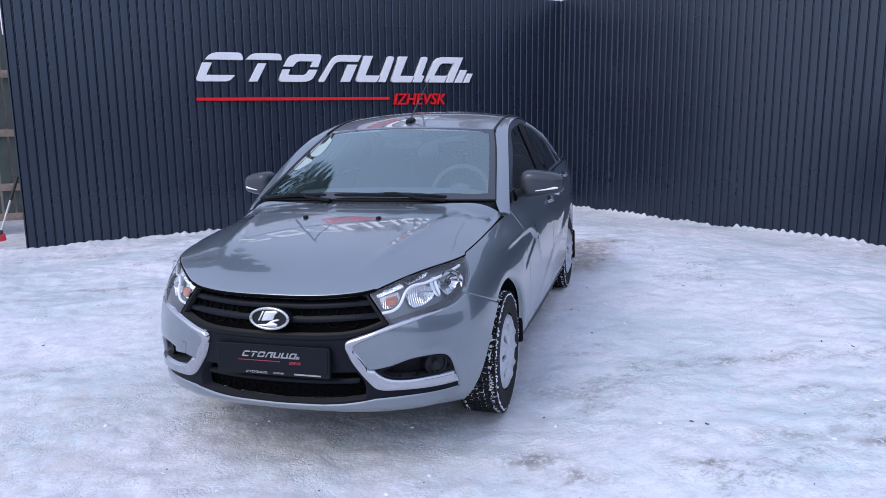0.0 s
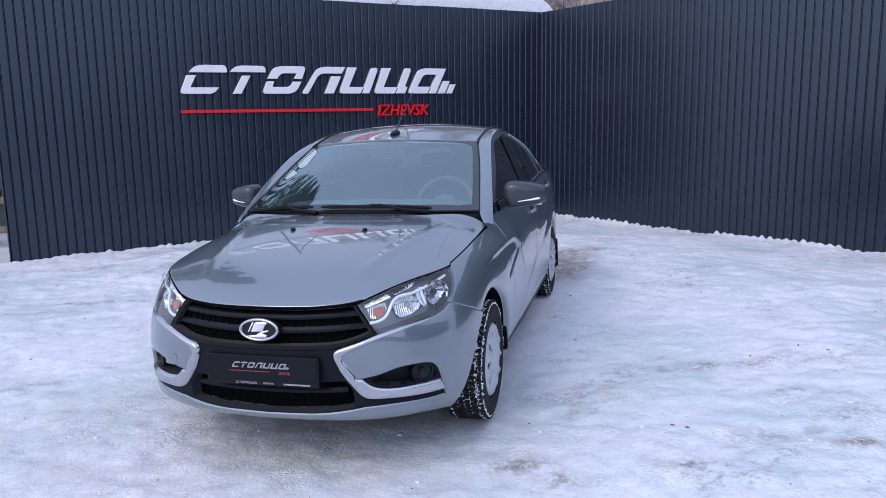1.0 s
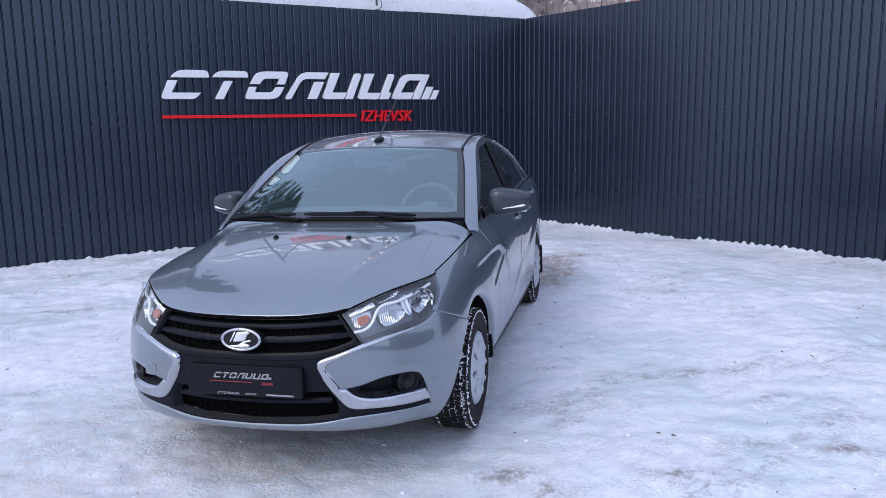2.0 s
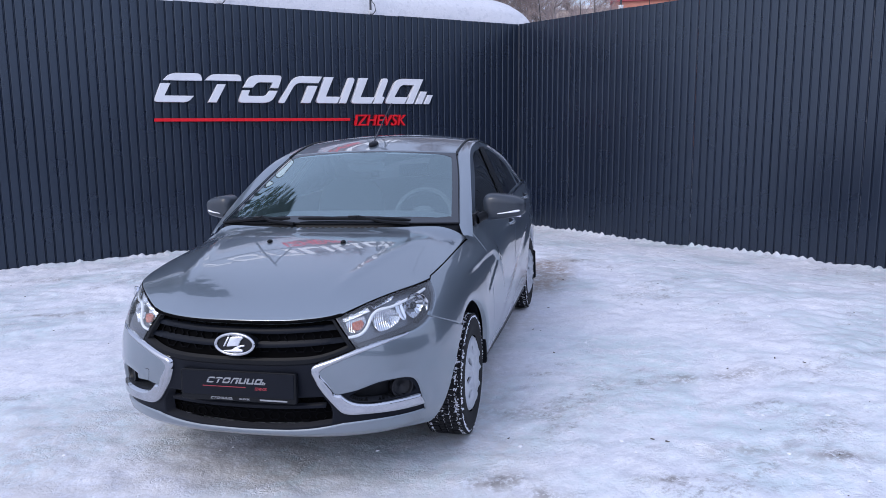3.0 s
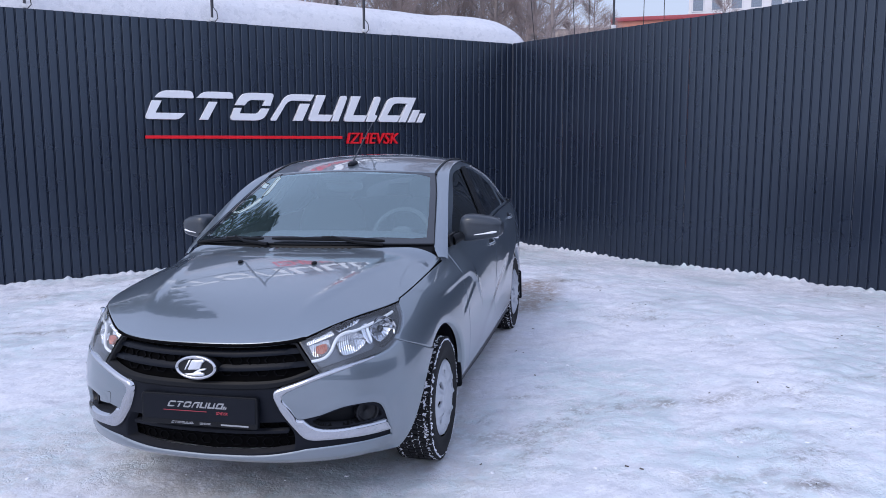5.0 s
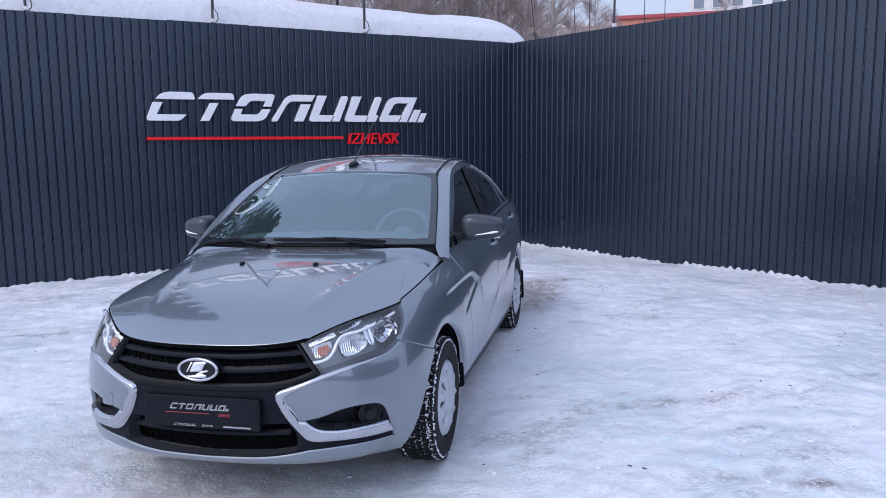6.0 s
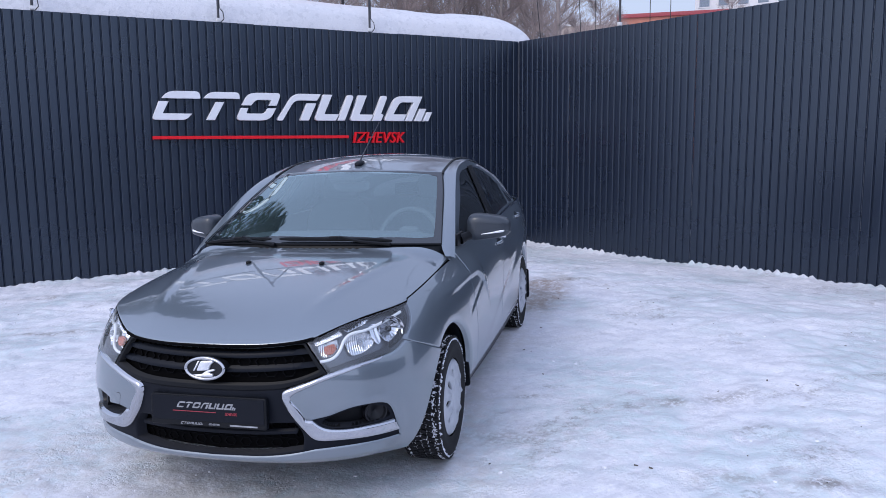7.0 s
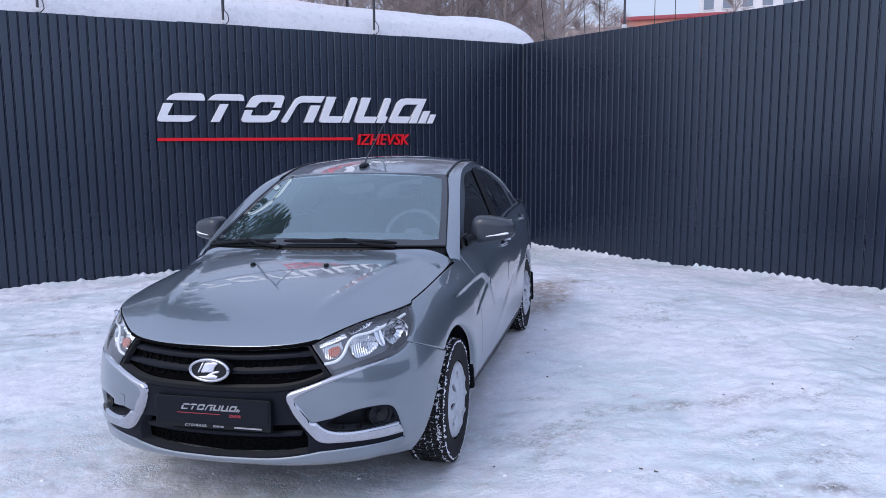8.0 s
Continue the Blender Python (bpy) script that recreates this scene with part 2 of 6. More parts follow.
CRUST = material("snow_crust", (0.70, 0.71, 0.76), 0.8, vary=0.08, scale=40, bump=0.003, bump_scale=120)
# ---- curves and smooth surfaces ----
def spline(knots, values):
    """Natural cubic spline through values (n or n x m) at knots; returns a function of an array."""
    k, v = np.asarray(knots, float), np.asarray(values, float)
    n, h = len(k), np.diff(np.asarray(knots, float))
    a, b = np.eye(n), np.zeros_like(v)
    for i in range(1, n - 1):
        a[i, i - 1:i + 2] = h[i - 1], 2 * (h[i - 1] + h[i]), h[i]
        b[i] = 6 * ((v[i + 1] - v[i]) / h[i] - (v[i] - v[i - 1]) / h[i - 1])
    c = np.linalg.solve(a, b)

    def at(q):
        q = np.asarray(q, float)
        i = np.clip(np.searchsorted(k, q) - 1, 0, n - 2)
        d, e = k[i + 1] - q, q - k[i]
        w = h[i]
        if v.ndim > 1:
            d, e, w = d[..., None], e[..., None], w[..., None]
        return (c[i] * d ** 3 + c[i + 1] * e ** 3) / (6 * w) + (v[i] / w - c[i] * w / 6) * d + (v[i + 1] / w - c[i + 1] * w / 6) * e

    return at


# The car's flank and nose are one wrapped surface: a line in plan, from the middle of the nose round to the tail,
# and an inset that depends on the place along it and on the height.
PLAN = [(0, -0.872), (0.17, -0.866), (0.33, -0.845), (0.51, -0.79), (0.66, -0.70), (0.768, -0.56), (0.83, -0.38), (0.86, -0.16), (0.875, 0.15),
        (0.88, 0.7), (0.882, 1.35), (0.88, 2.0), (0.874, 2.6), (0.845, 3.0), (0.76, 3.3), (0.56, 3.46), (0.3, 3.52), (0, 3.535)]
PLAN_U = np.concatenate(([0], np.cumsum(np.hypot(*np.diff(np.array(PLAN), axis=0).T))))
plan_line = spline(PLAN_U, PLAN)
WRAP_Z = [0.18, 0.28, 0.42, 0.56, 0.68, 0.78, 0.88, 1.0, 1.1]
WRAP_U = [0, 0.34, 0.62, 0.83, 1.06, 1.35, 1.85, 2.3, 3.5, 4.3, 5.3]
WRAP_D = [
    (-0.075, -0.012, -0.008, 0.000, -0.008, -0.034, -0.09, -0.20, -0.32),
    (-0.075, -0.012, -0.008, 0.000, -0.010, -0.040, -0.10, -0.21, -0.33),
    (-0.080, -0.018, -0.004, 0.000, -0.018, -0.060, -0.13, -0.24, -0.36),
    (-0.085, -0.022, -0.004, 0.000, -0.022, -0.064, -0.13, -0.24, -0.36),
    (-0.070, -0.020, -0.002, 0.000, -0.016, -0.052, -0.122, -0.24, -0.36),
    (-0.045, -0.012, 0.000, 0.000, -0.014, -0.041, -0.105, -0.23, -0.35),
    (-0.060, -0.020, -0.002, 0.000, -0.011, -0.032, -0.076, -0.150, -0.24),
    (-0.050, -0.020, -0.004, 0.000, -0.002, -0.010, -0.028, -0.068, -0.11),
    (-0.050, -0.020, -0.004, 0.000, -0.002, -0.008, -0.022, -0.060, -0.11),
    (-0.060, -0.020, -0.002, 0.000, -0.002, -0.006, -0.018, -0.052, -0.11),
    (-0.060, -0.015, 0.000, 0.000, -0.002, -0.010, -0.030, -0.070, -0.12),
]
inset_z = [spline(WRAP_Z, row) for row in WRAP_D]


def wrap(u, z, out=0.0):
    """Points of the car's flank at u along the plan line and the height z, pushed outwards by out."""
    u, z = np.broadcast_arrays(np.asarray(u, float), np.asarray(z, float))
    side = np.where(u < 0, -1.0, 1.0)
    v = np.abs(u)
    p = plan_line(v)
    e = (plan_line(v + 1e-3) - plan_line(np.maximum(v - 1e-3, 0))) * np.where(v < 1e-3, 1.0, 1.0)[..., None]
    e = e / np.linalg.norm(e, axis=-1, keepdims=True)
    rows = np.stack([f(z) for f in inset_z])
    d = np.zeros_like(v)
    for i, wt in enumerate(np.eye(len(WRAP_U))):
        d = d + spline(WRAP_U, wt)(v) * rows[i]
    d = d + out
    return np.stack([side * (p[..., 0] + e[..., 1] * d), p[..., 1] - e[..., 0] * d, z + 0 * v], axis=-1)


def flank_u(y):
    """Place along the plan line at which the flank has that y."""
    q = np.linspace(0.9, 4.6, 400)
    return float(np.interp(y, plan_line(q)[:, 1], q))


def curve(points, n=8):
    """A smooth line through the points, n steps for each stretch."""
    p = np.asarray(points, float)
    k = np.concatenate(([0], np.cumsum(np.linalg.norm(np.diff(p, axis=0), axis=1))))
    if len(p) == 2:
        return p
    q = np.concatenate([np.linspace(k[i], k[i + 1], n, endpoint=False) for i in range(len(k) - 1)] + [k[-1:]])
    return spline(k, p)(q)


def chain(*sides):
    """One outline from smooth sides that meet end to end."""
    return np.concatenate([s[:-1] for s in sides[:-1]] + [sides[-1]])


def mirrored(half):
    """A closed outline from its half, which starts and ends on the middle line."""
    h = np.asarray(half, float)
    return np.concatenate([h, (h * (-1, 1))[-2:0:-1]])


def near(points, loop):
    """Distance of each point from a closed outline, and whether it lies inside."""
    p, a = np.asarray(points, float), np.asarray(loop, float)
    b = np.roll(a, -1, axis=0)
    best, inside = np.full(len(p), 9.0), np.zeros(len(p), bool)
    for s, e in zip(a, b):
        w = e - s
        k = np.clip(((p - s) @ w) / max(w @ w, 1e-12), 0, 1)
        best = np.minimum(best, np.hypot(*(p - s - k[:, None] * w).T))
        if s[1] != e[1]:
            cross = (s[1] > p[:, 1]) != (e[1] > p[:, 1])
            inside ^= cross & (p[:, 0] < s[0] + (p[:, 1] - s[1]) / (e[1] - s[1]) * w[0])
    return best, inside


def split_long(loop, step):
    a = np.asarray(loop, float)
    out = []
    for s, e in zip(a, np.roll(a, -1, axis=0)):
        n = max(1, int(math.ceil(np.hypot(*(e - s)) / step)))
        out += [s + (e - s) * i / n for i in range(n)]
    out = np.array(out)
    keep = np.hypot(*(out - np.roll(out, 1, axis=0)).T) > 1e-4
    return out[keep]


def sheet(loop, place, step=0.03, holes=(), edge=0.005, depth=0.014, crown=0.0, crown_width=0.02):
    """A panel: the outline, filled with small triangles and laid on the surface place(a, b, out), with rounded rims that turn
    inwards by depth. crown: how far the middle rises above the rim."""
    loops = [split_long(l, step) for l in (loop, *holes)]
    points, edges = [], []
    for l in loops:
        base = len(points)
        points += list(l)
        edges += [(base + i, base + (i + 1) % len(l)) for i in range(len(l))]
    rim = len(points)
    lo, hi = loops[0].min(0), loops[0].max(0)
    gx, gy = np.meshgrid(np.arange(lo[0] + step / 2, hi[0], step), np.arange(lo[1] + step / 2, hi[1], step))
    gx[1::2] += step / 2
    cand = np.stack([gx.ravel(), gy.ravel()], 1)
    rings = []
    for width in [edge] + ([0.33 * crown_width, 0.66 * crown_width, crown_width] if crown else []):
        for l in loops:
            t = np.roll(l, -1, axis=0) - np.roll(l, 1, axis=0)
            n = np.stack([-t[:, 1], t[:, 0]], 1) / np.maximum(np.hypot(*t.T), 1e-9)[:, None]
            for sign in (1, -1):
                rings.append((l + n * sign * width, width * 0.85))
    keep = []

    def distance(q):
        d, inside = near(q, loops[0])
        for h in loops[1:]:
            dh, ih = near(q, h)
            d, inside = np.minimum(d, dh), inside & ~ih
        return d, inside

    d, inside = distance(cand)
    keep.append(cand[inside & (d > max(0.45 * step, 1.3 * edge, (1.3 * crown_width if crown else 0)))])
    for r, least in rings:
        d, inside = distance(r)
        keep.append(r[inside & (d > least)])
    points = np.concatenate([np.array(points)] + keep)
    flat, _, tris, _, _, _ = geometry.delaunay_2d_cdt([Vector(p) for p in points], edges, [], 0, 1e-6)
    flat = np.array([tuple(p) for p in flat])
    tris = np.array([t for t in tris if len(t) == 3])
    _, ok = distance(flat[tris].mean(1))
    tris = tris[ok]
    a = flat[tris]
    turn = (a[:, 1, 0] - a[:, 0, 0]) * (a[:, 2, 1] - a[:, 0, 1]) - (a[:, 1, 1] - a[:, 0, 1]) * (a[:, 2, 0] - a[:, 0, 0])
    tris = tris[np.abs(turn) > 1e-10]
    d, _ = distance(flat)
    rise = -0.6 * edge * (1 - np.minimum(d / max(edge, 1e-6), 1)) ** 2
    if crown:
        q = np.minimum(d / crown_width, 1)
        rise = rise + crown * np.sin(q * math.pi / 2)
    top = place(flat[:, 0], flat[:, 1], rise)
    faces = [tuple(t) for t in tris]
    # true normals of the surface, so that the gloss runs clean over the panel
    k = 1e-3
    du = place(flat[:, 0] + k, flat[:, 1], rise) - place(flat[:, 0] - k, flat[:, 1], rise)
    dv = place(flat[:, 0], flat[:, 1] + k, rise) - place(flat[:, 0], flat[:, 1] - k, rise)
    true = np.cross(du, dv)
    true = true / np.maximum(np.linalg.norm(true, axis=1, keepdims=True), 1e-12)
    rough = np.zeros_like(top)
    tri = top[tris]
    fn = np.cross(tri[:, 1] - tri[:, 0], tri[:, 2] - tri[:, 0])
    for c in range(3):
        np.add.at(rough, tris[:, c], fn)
    rough = rough / np.maximum(np.linalg.norm(rough, axis=1, keepdims=True), 1e-12)
    true = true * np.sign((true * rough).sum(1))[:, None]
    far_in = d > (1.01 * crown_width if crown else 0.99 * edge)
    normals = np.where(far_in[:, None], true, rough)
    if depth:
        count = {}
        for t in faces:
            for i in range(3):
                e = (t[i], t[(i + 1) % 3])
                count[e] = count.get(e, 0) + 1
        low = place(flat[:, 0], flat[:, 1], rise - depth)
        n, used = len(flat), {}
        extra = []
        for i, j in [e for e in count if (e[1], e[0]) not in count]:
            for q in (i, j):
                if q not in used:
                    used[q] = n + len(extra)
                    extra.append(low[q])
            faces.append((j, i, used[i], used[j]))
        if extra:
            top = np.concatenate([top, np.array(extra)])
            normals = np.concatenate([normals, normals[list(used)]])
    return top, faces, normals


def bent(points, axis):
    """A smooth surface through 3D points, as a height along axis over the other two. Returns place(a, b, out)."""
    p = np.asarray(points, float)
    i, j = [k for k in range(3) if k != axis]
    c, h = p[:, [i, j]], p[:, axis]

    def kernel(r):
        return r * r * np.log(np.maximum(r, 1e-9))

    n = len(c)
    m = np.zeros((n + 3, n + 3))
    m[:n, :n] = kernel(np.linalg.norm(c[:, None] - c[None], axis=-1)) + 1e-4 * np.eye(n)
    m[:n, n], m[:n, n + 1:], m[n, :n], m[n + 1:, :n] = 1, c, 1, c.T
    w = np.linalg.solve(m, np.concatenate([h, np.zeros(3)]))

    def height(a, b):
        q = np.stack([a, b], -1)
        return kernel(np.linalg.norm(q[..., None, :] - c, axis=-1)) @ w[:n] + w[n] + q @ w[n + 1:]

    return raised(height, axis)


def raised(height, axis=2):
    """place(a, b, out) for a surface given as a height along axis over the other two."""
    i, j = [k for k in range(3) if k != axis]

    def place(a, b, out=0.0):
        a, b = np.asarray(a, float), np.asarray(b, float)
        z = height(a, b)
        da, db = (height(a + 1e-3, b) - height(a - 1e-3, b)) / 2e-3, (height(a, b + 1e-3) - height(a, b - 1e-3)) / 2e-3
        k = np.sqrt(1 + da ** 2 + db ** 2)
        res = np.zeros(a.shape + (3,))
        res[..., axis] = z + out / k
        res[..., i], res[..., j] = a - out * da / k, b - out * db / k
        return res

    return place


def loft(a, b, n=6, bulge=0.0, outward=(1, 0, 1)):
    """A strip between two lines of equal count, bulged along outward in the middle."""
    a, b = np.asarray(a, float), np.asarray(b, float)
    k = np.linspace(0, 1, n)
    o = np.asarray(outward, float) / np.linalg.norm(outward)
    grid = a[:, None] * (1 - k)[None, :, None] + b[:, None] * k[None, :, None] + (bulge * 4 * k * (1 - k))[None, :, None] * o
    m = len(a)
    faces = [(i * n + j, i * n + j + 1, (i + 1) * n + j + 1, (i + 1) * n + j) for i in range(m - 1) for j in range(n - 1)]
    return grid.reshape(-1, 3), faces


# ---- building blocks ----
def mesh_of(name, verts, faces, mat, smooth=40, flip=False, normals=None):
    me = bpy.data.meshes.new(name)
    me.from_pydata([tuple(map(float, v)) for v in verts], [], [tuple(int(i) for i in (f[::-1] if flip else f)) for f in faces])
    me.materials.append(mat)
    if normals is not None:
        me.shade_smooth()
        me.normals_split_custom_set_from_vertices([tuple(map(float, n)) for n in normals])
    elif smooth:
        me.shade_smooth()
        if smooth < 180:
            bm = bmesh.new()
            bm.from_mesh(me)
            for e in bm.edges:
                if len(e.link_faces) == 2 and e.calc_face_angle(0) > radians(smooth):
                    e.smooth = False
            bm.to_mesh(me)
            bm.free()
    return me


def part(name, shape, mat, parent=None, label="", smooth=40, flip=False):
    """Links one mesh object, under a thing or a part."""
    if isinstance(shape, bmesh.types.BMesh):
        me = bpy.data.meshes.new(name)
        shape.to_mesh(me)
        shape.free()
        me.materials.append(mat)
        if smooth:
            me.shade_smooth()
            bm = bmesh.new()
            bm.from_mesh(me)
            for e in bm.edges:
                if len(e.link_faces) == 2 and e.calc_face_angle(0) > radians(smooth):
                    e.smooth = False
            bm.to_mesh(me)
            bm.free()
    elif isinstance(shape, bpy.types.Mesh):
        me = shape
    else:
        me = mesh_of(name, shape[0], shape[1], mat, smooth, flip, shape[2] if len(shape) > 2 and not flip else None)
    ob = new(name, me)
    ob.parent = parent
    if label:
        tagged(ob, label)
    return ob


def joined(*shapes):
    v, f, n = [], [], 0
    for vs, fs in shapes:
        v += [tuple(p) for p in vs]
        f += [tuple(i + n for i in q) for q in fs]
        n += len(vs)
    return v, f


def moved(shape, m):
    return [tuple(m @ Vector(p)) for p in shape[0]], shape[1]


def flipped_x(shape):
    done = ([(-p[0], p[1], p[2]) for p in shape[0]], [tuple(f[::-1]) for f in shape[1]])
    return done + (([(-p[0], p[1], p[2]) for p in shape[2]],) if len(shape) > 2 else ())


def block(size, at=(0, 0, 0), bevel=0.005, turn=None):
    """A box with bevelled edges, its middle at at."""
    bm = bmesh.new()
    bmesh.ops.create_cube(bm, size=1)
    bmesh.ops.scale(bm, vec=size, verts=bm.verts)
    if bevel:
        bmesh.ops.bevel(bm, geom=list(bm.edges), offset=min(bevel, min(size) * 0.45), segments=2, profile=0.6, affect="EDGES")
    m = Matrix.Translation(at) @ (turn or Matrix.Identity(4))
    v = [tuple(m @ p.co) for p in bm.verts]
    bm.verts.index_update()
    f = [tuple(q.index for q in face.verts) for face in bm.faces]
    bm.free()
    return v, f


def tube(line, radius, sides=8, caps=True):
    """A pipe along a line; radius may be one number or one for each point."""
    p = [Vector(q) for q in line]
    r = [radius] * len(p) if isinstance(radius, (int, float)) else list(radius)
    v, f, prev = [], [], None
    for i, q in enumerate(p):
        d = (p[min(i + 1, len(p) - 1)] - p[max(i - 1, 0)]).normalized()
        a = prev if prev is not None else (Vector((0, 0, 1)) if abs(d.z) < 0.9 else Vector((1, 0, 0)))
        x = (a - d * a.dot(d)).normalized()
        prev, y = x, d.cross(x)
        v += [tuple(q + (x * math.cos(k * math.tau / sides) + y * math.sin(k * math.tau / sides)) * r[i]) for k in range(sides)]
    for i in range(len(p) - 1):
        for k in range(sides):
            a, b = i * sides + k, i * sides + (k + 1) % sides
            f.append((a, b, b + sides, a + sides))
    if caps:
        f += [tuple(range(sides))[::-1], tuple(range((len(p) - 1) * sides, len(p) * sides))]
    return v, f


def lathe(profile, sides=48):
    """A body turned about the x axis from (x, radius) pairs."""
    v, f, n = [], [], len(profile)
    for k in range(sides):
        c, s = math.cos(k * math.tau / sides), math.sin(k * math.tau / sides)
        v += [(x, r * c, r * s) for x, r in profile]
    for k in range(sides):
        a, b = k * n, (k + 1) % sides * n
        f += [(a + i, a + i + 1, b + i + 1, b + i) for i in range(n - 1)]
    return v, f


def slab(outline, depth, rim=0.004, arc=None):
    """A flat shape in (x, z), extruded along y from 0 (front) to depth, its front rim bevelled."""
    loop = np.asarray(outline, float)
    area = np.sum(loop[:, 0] * np.roll(loop[:, 1], -1) - np.roll(loop[:, 0], -1) * loop[:, 1])
    if area < 0:
        loop = loop[::-1]
    t0, t1 = loop - np.roll(loop, 1, axis=0), np.roll(loop, -1, axis=0) - loop
    n0 = np.stack([-t0[:, 1], t0[:, 0]], 1) / np.maximum(np.hypot(*t0.T), 1e-9)[:, None]
    n1 = np.stack([-t1[:, 1], t1[:, 0]], 1) / np.maximum(np.hypot(*t1.T), 1e-9)[:, None]
    n = n0 + n1
    n = n / np.maximum((n * n).sum(1) / 2, 0.35)[:, None]
    inner = loop + n * rim
    m = len(loop)
    v = [(p[0], 0, p[1]) for p in inner] + [(p[0], rim, p[1]) for p in loop] + [(p[0], depth, p[1]) for p in loop]
    f = []
    for tri in geometry.tessellate_polygon([[Vector((p[0], p[1], 0)) for p in inner]]):
        a, b, c = [inner[i] for i in tri]
        turn = (b[0] - a[0]) * (c[1] - a[1]) - (b[1] - a[1]) * (c[0] - a[0])
        f.append(tuple(tri) if turn > 0 else tuple(tri)[::-1])
    for r in (0, 1):
        f += [(r * m + i, (r + 1) * m + i, (r + 1) * m + (i + 1) % m, r * m + (i + 1) % m) for i in range(m)]
    return v, f


def rounded(points, radius=0.03, n=4):
    """A closed outline with its corners rounded off; a point may carry its own radius as a third number."""
    out, m = [], len(points)
    for i, q in enumerate(points):
        r = q[2] if len(q) > 2 else radius
        p, a, b = Vector(q[:2]), Vector(points[i - 1][:2]), Vector(points[(i + 1) % m][:2])
        if r <= 0:
            out.append(tuple(p))
            continue
        ka, kb = min(r, (a - p).length * 0.48), min(r, (b - p).length * 0.48)
        s, e = p + (a - p).normalized() * ka, p + (b - p).normalized() * kb
        out += [tuple(s * (1 - k) ** 2 + p * 2 * k * (1 - k) + e * k * k) for k in (j / n for j in range(n + 1))]
    return out


def lattice(x, y, size, seed):
    """Smooth value noise in -1..1 over arrays."""
    x, y = x / size, y / size
    i, j = np.floor(x).astype(np.int64), np.floor(y).astype(np.int64)
    fx, fy = x - i, y - j
    fx, fy = fx * fx * fx * (fx * (fx * 6 - 15) + 10), fy * fy * fy * (fy * (fy * 6 - 15) + 10)

    def at(a, b):
        h = (a * 374761393 + b * 668265263 + seed * 974711) & 0xFFFFFFFF
        h = ((h ^ (h >> 13)) * 1274126177) & 0xFFFFFFFF
        return ((h ^ (h >> 16)) & 0xFFFF) / 32767.5 - 1

    return (at(i, j) * (1 - fx) + at(i + 1, j) * fx) * (1 - fy) + (at(i, j + 1) * (1 - fx) + at(i + 1, j + 1) * fx) * fy


# ---- the ground ----
CAR = pose(0, 0, 0, 1.162, -0.835, -40.608)
CAR_BACK = np.array(CAR.inverted().to_3x3())
CORNER, BEND, PITCH = (5.60, 6.58), -76.5, 0.1045
RIGHT = (math.cos(radians(BEND)), math.sin(radians(BEND)))


def ground_height(x, y):
    up = CAR.to_3x3() @ Vector((0, 0, 1))
    tilt = -(up.x * x + up.y * y) / up.z
    r = np.hypot(x - 1.0, y - 1.2)
    k = np.clip((6.0 - r) / 3.0, 0, 1)
    near_car = k * k * (3 - 2 * k)
    z = tilt * near_car
    lumps = 0.030 * lattice(x, y, 1.7, 3) + 0.011 * lattice(x, y, 0.55, 4) + 0.006 * lattice(x, y, 0.21, 5) + 0.008 * lattice(x, y, 0.10, 6) + 0.003 * lattice(x, y, 0.055, 7)
    crust = 0.015 * np.maximum(0, lattice(x, y, 0.16, 8) * lattice(x, y, 0.9, 9)) ** 0.7
    calm = 1 - 0.6 * np.exp(-((np.hypot(x - 1.0, y - 1.1) / 2.0) ** 4))
    z = z + lumps * calm + crust * calm - 0.006
    along = (x - CORNER[0]) * RIGHT[0] + (y - CORNER[1]) * RIGHT[1]
    off = -(x - CORNER[0]) * RIGHT[1] + (y - CORNER[1]) * RIGHT[0]
    z = z - 0.07 * np.clip((1.5 - x) / 3.0, 0, 1) * np.clip((y - 3.5) / 3.0, 0, 1)
    bank = 0.8 * np.exp(-np.abs(y - 6.56) / 0.10) * (x < 5.65) + np.exp(-np.abs(off) / 0.10) * (along > -0.1)
    run = np.where(off > -0.4, along, CORNER[0] - x) / PITCH
    each = np.floor(run)
    odd = np.mod(np.sin(each * 12.9898) * 43758.5453, 1.0)
    tooth = np.maximum(0, np.sin(np.pi * (run - each))) ** 1.5 * (0.012 + 0.05 * odd ** 2)
    ragged = 0.024 + 0.014 * lattice(x, y, 0.45, 11) + 0.012 * lattice(x, y, 0.08, 12) + tooth
    return z + bank * np.maximum(ragged, 0.0)


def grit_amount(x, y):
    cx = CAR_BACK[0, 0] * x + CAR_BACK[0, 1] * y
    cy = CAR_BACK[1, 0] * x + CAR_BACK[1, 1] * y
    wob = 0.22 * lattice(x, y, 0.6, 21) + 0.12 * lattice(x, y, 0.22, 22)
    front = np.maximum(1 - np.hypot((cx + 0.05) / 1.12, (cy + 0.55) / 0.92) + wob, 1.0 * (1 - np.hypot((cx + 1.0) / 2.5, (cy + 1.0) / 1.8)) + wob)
    # the same grey over the car's whole footprint
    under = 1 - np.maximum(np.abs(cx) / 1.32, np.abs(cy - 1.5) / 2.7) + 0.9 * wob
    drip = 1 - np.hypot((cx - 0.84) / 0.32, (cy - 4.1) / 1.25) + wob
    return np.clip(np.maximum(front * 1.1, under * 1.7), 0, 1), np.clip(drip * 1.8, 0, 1)


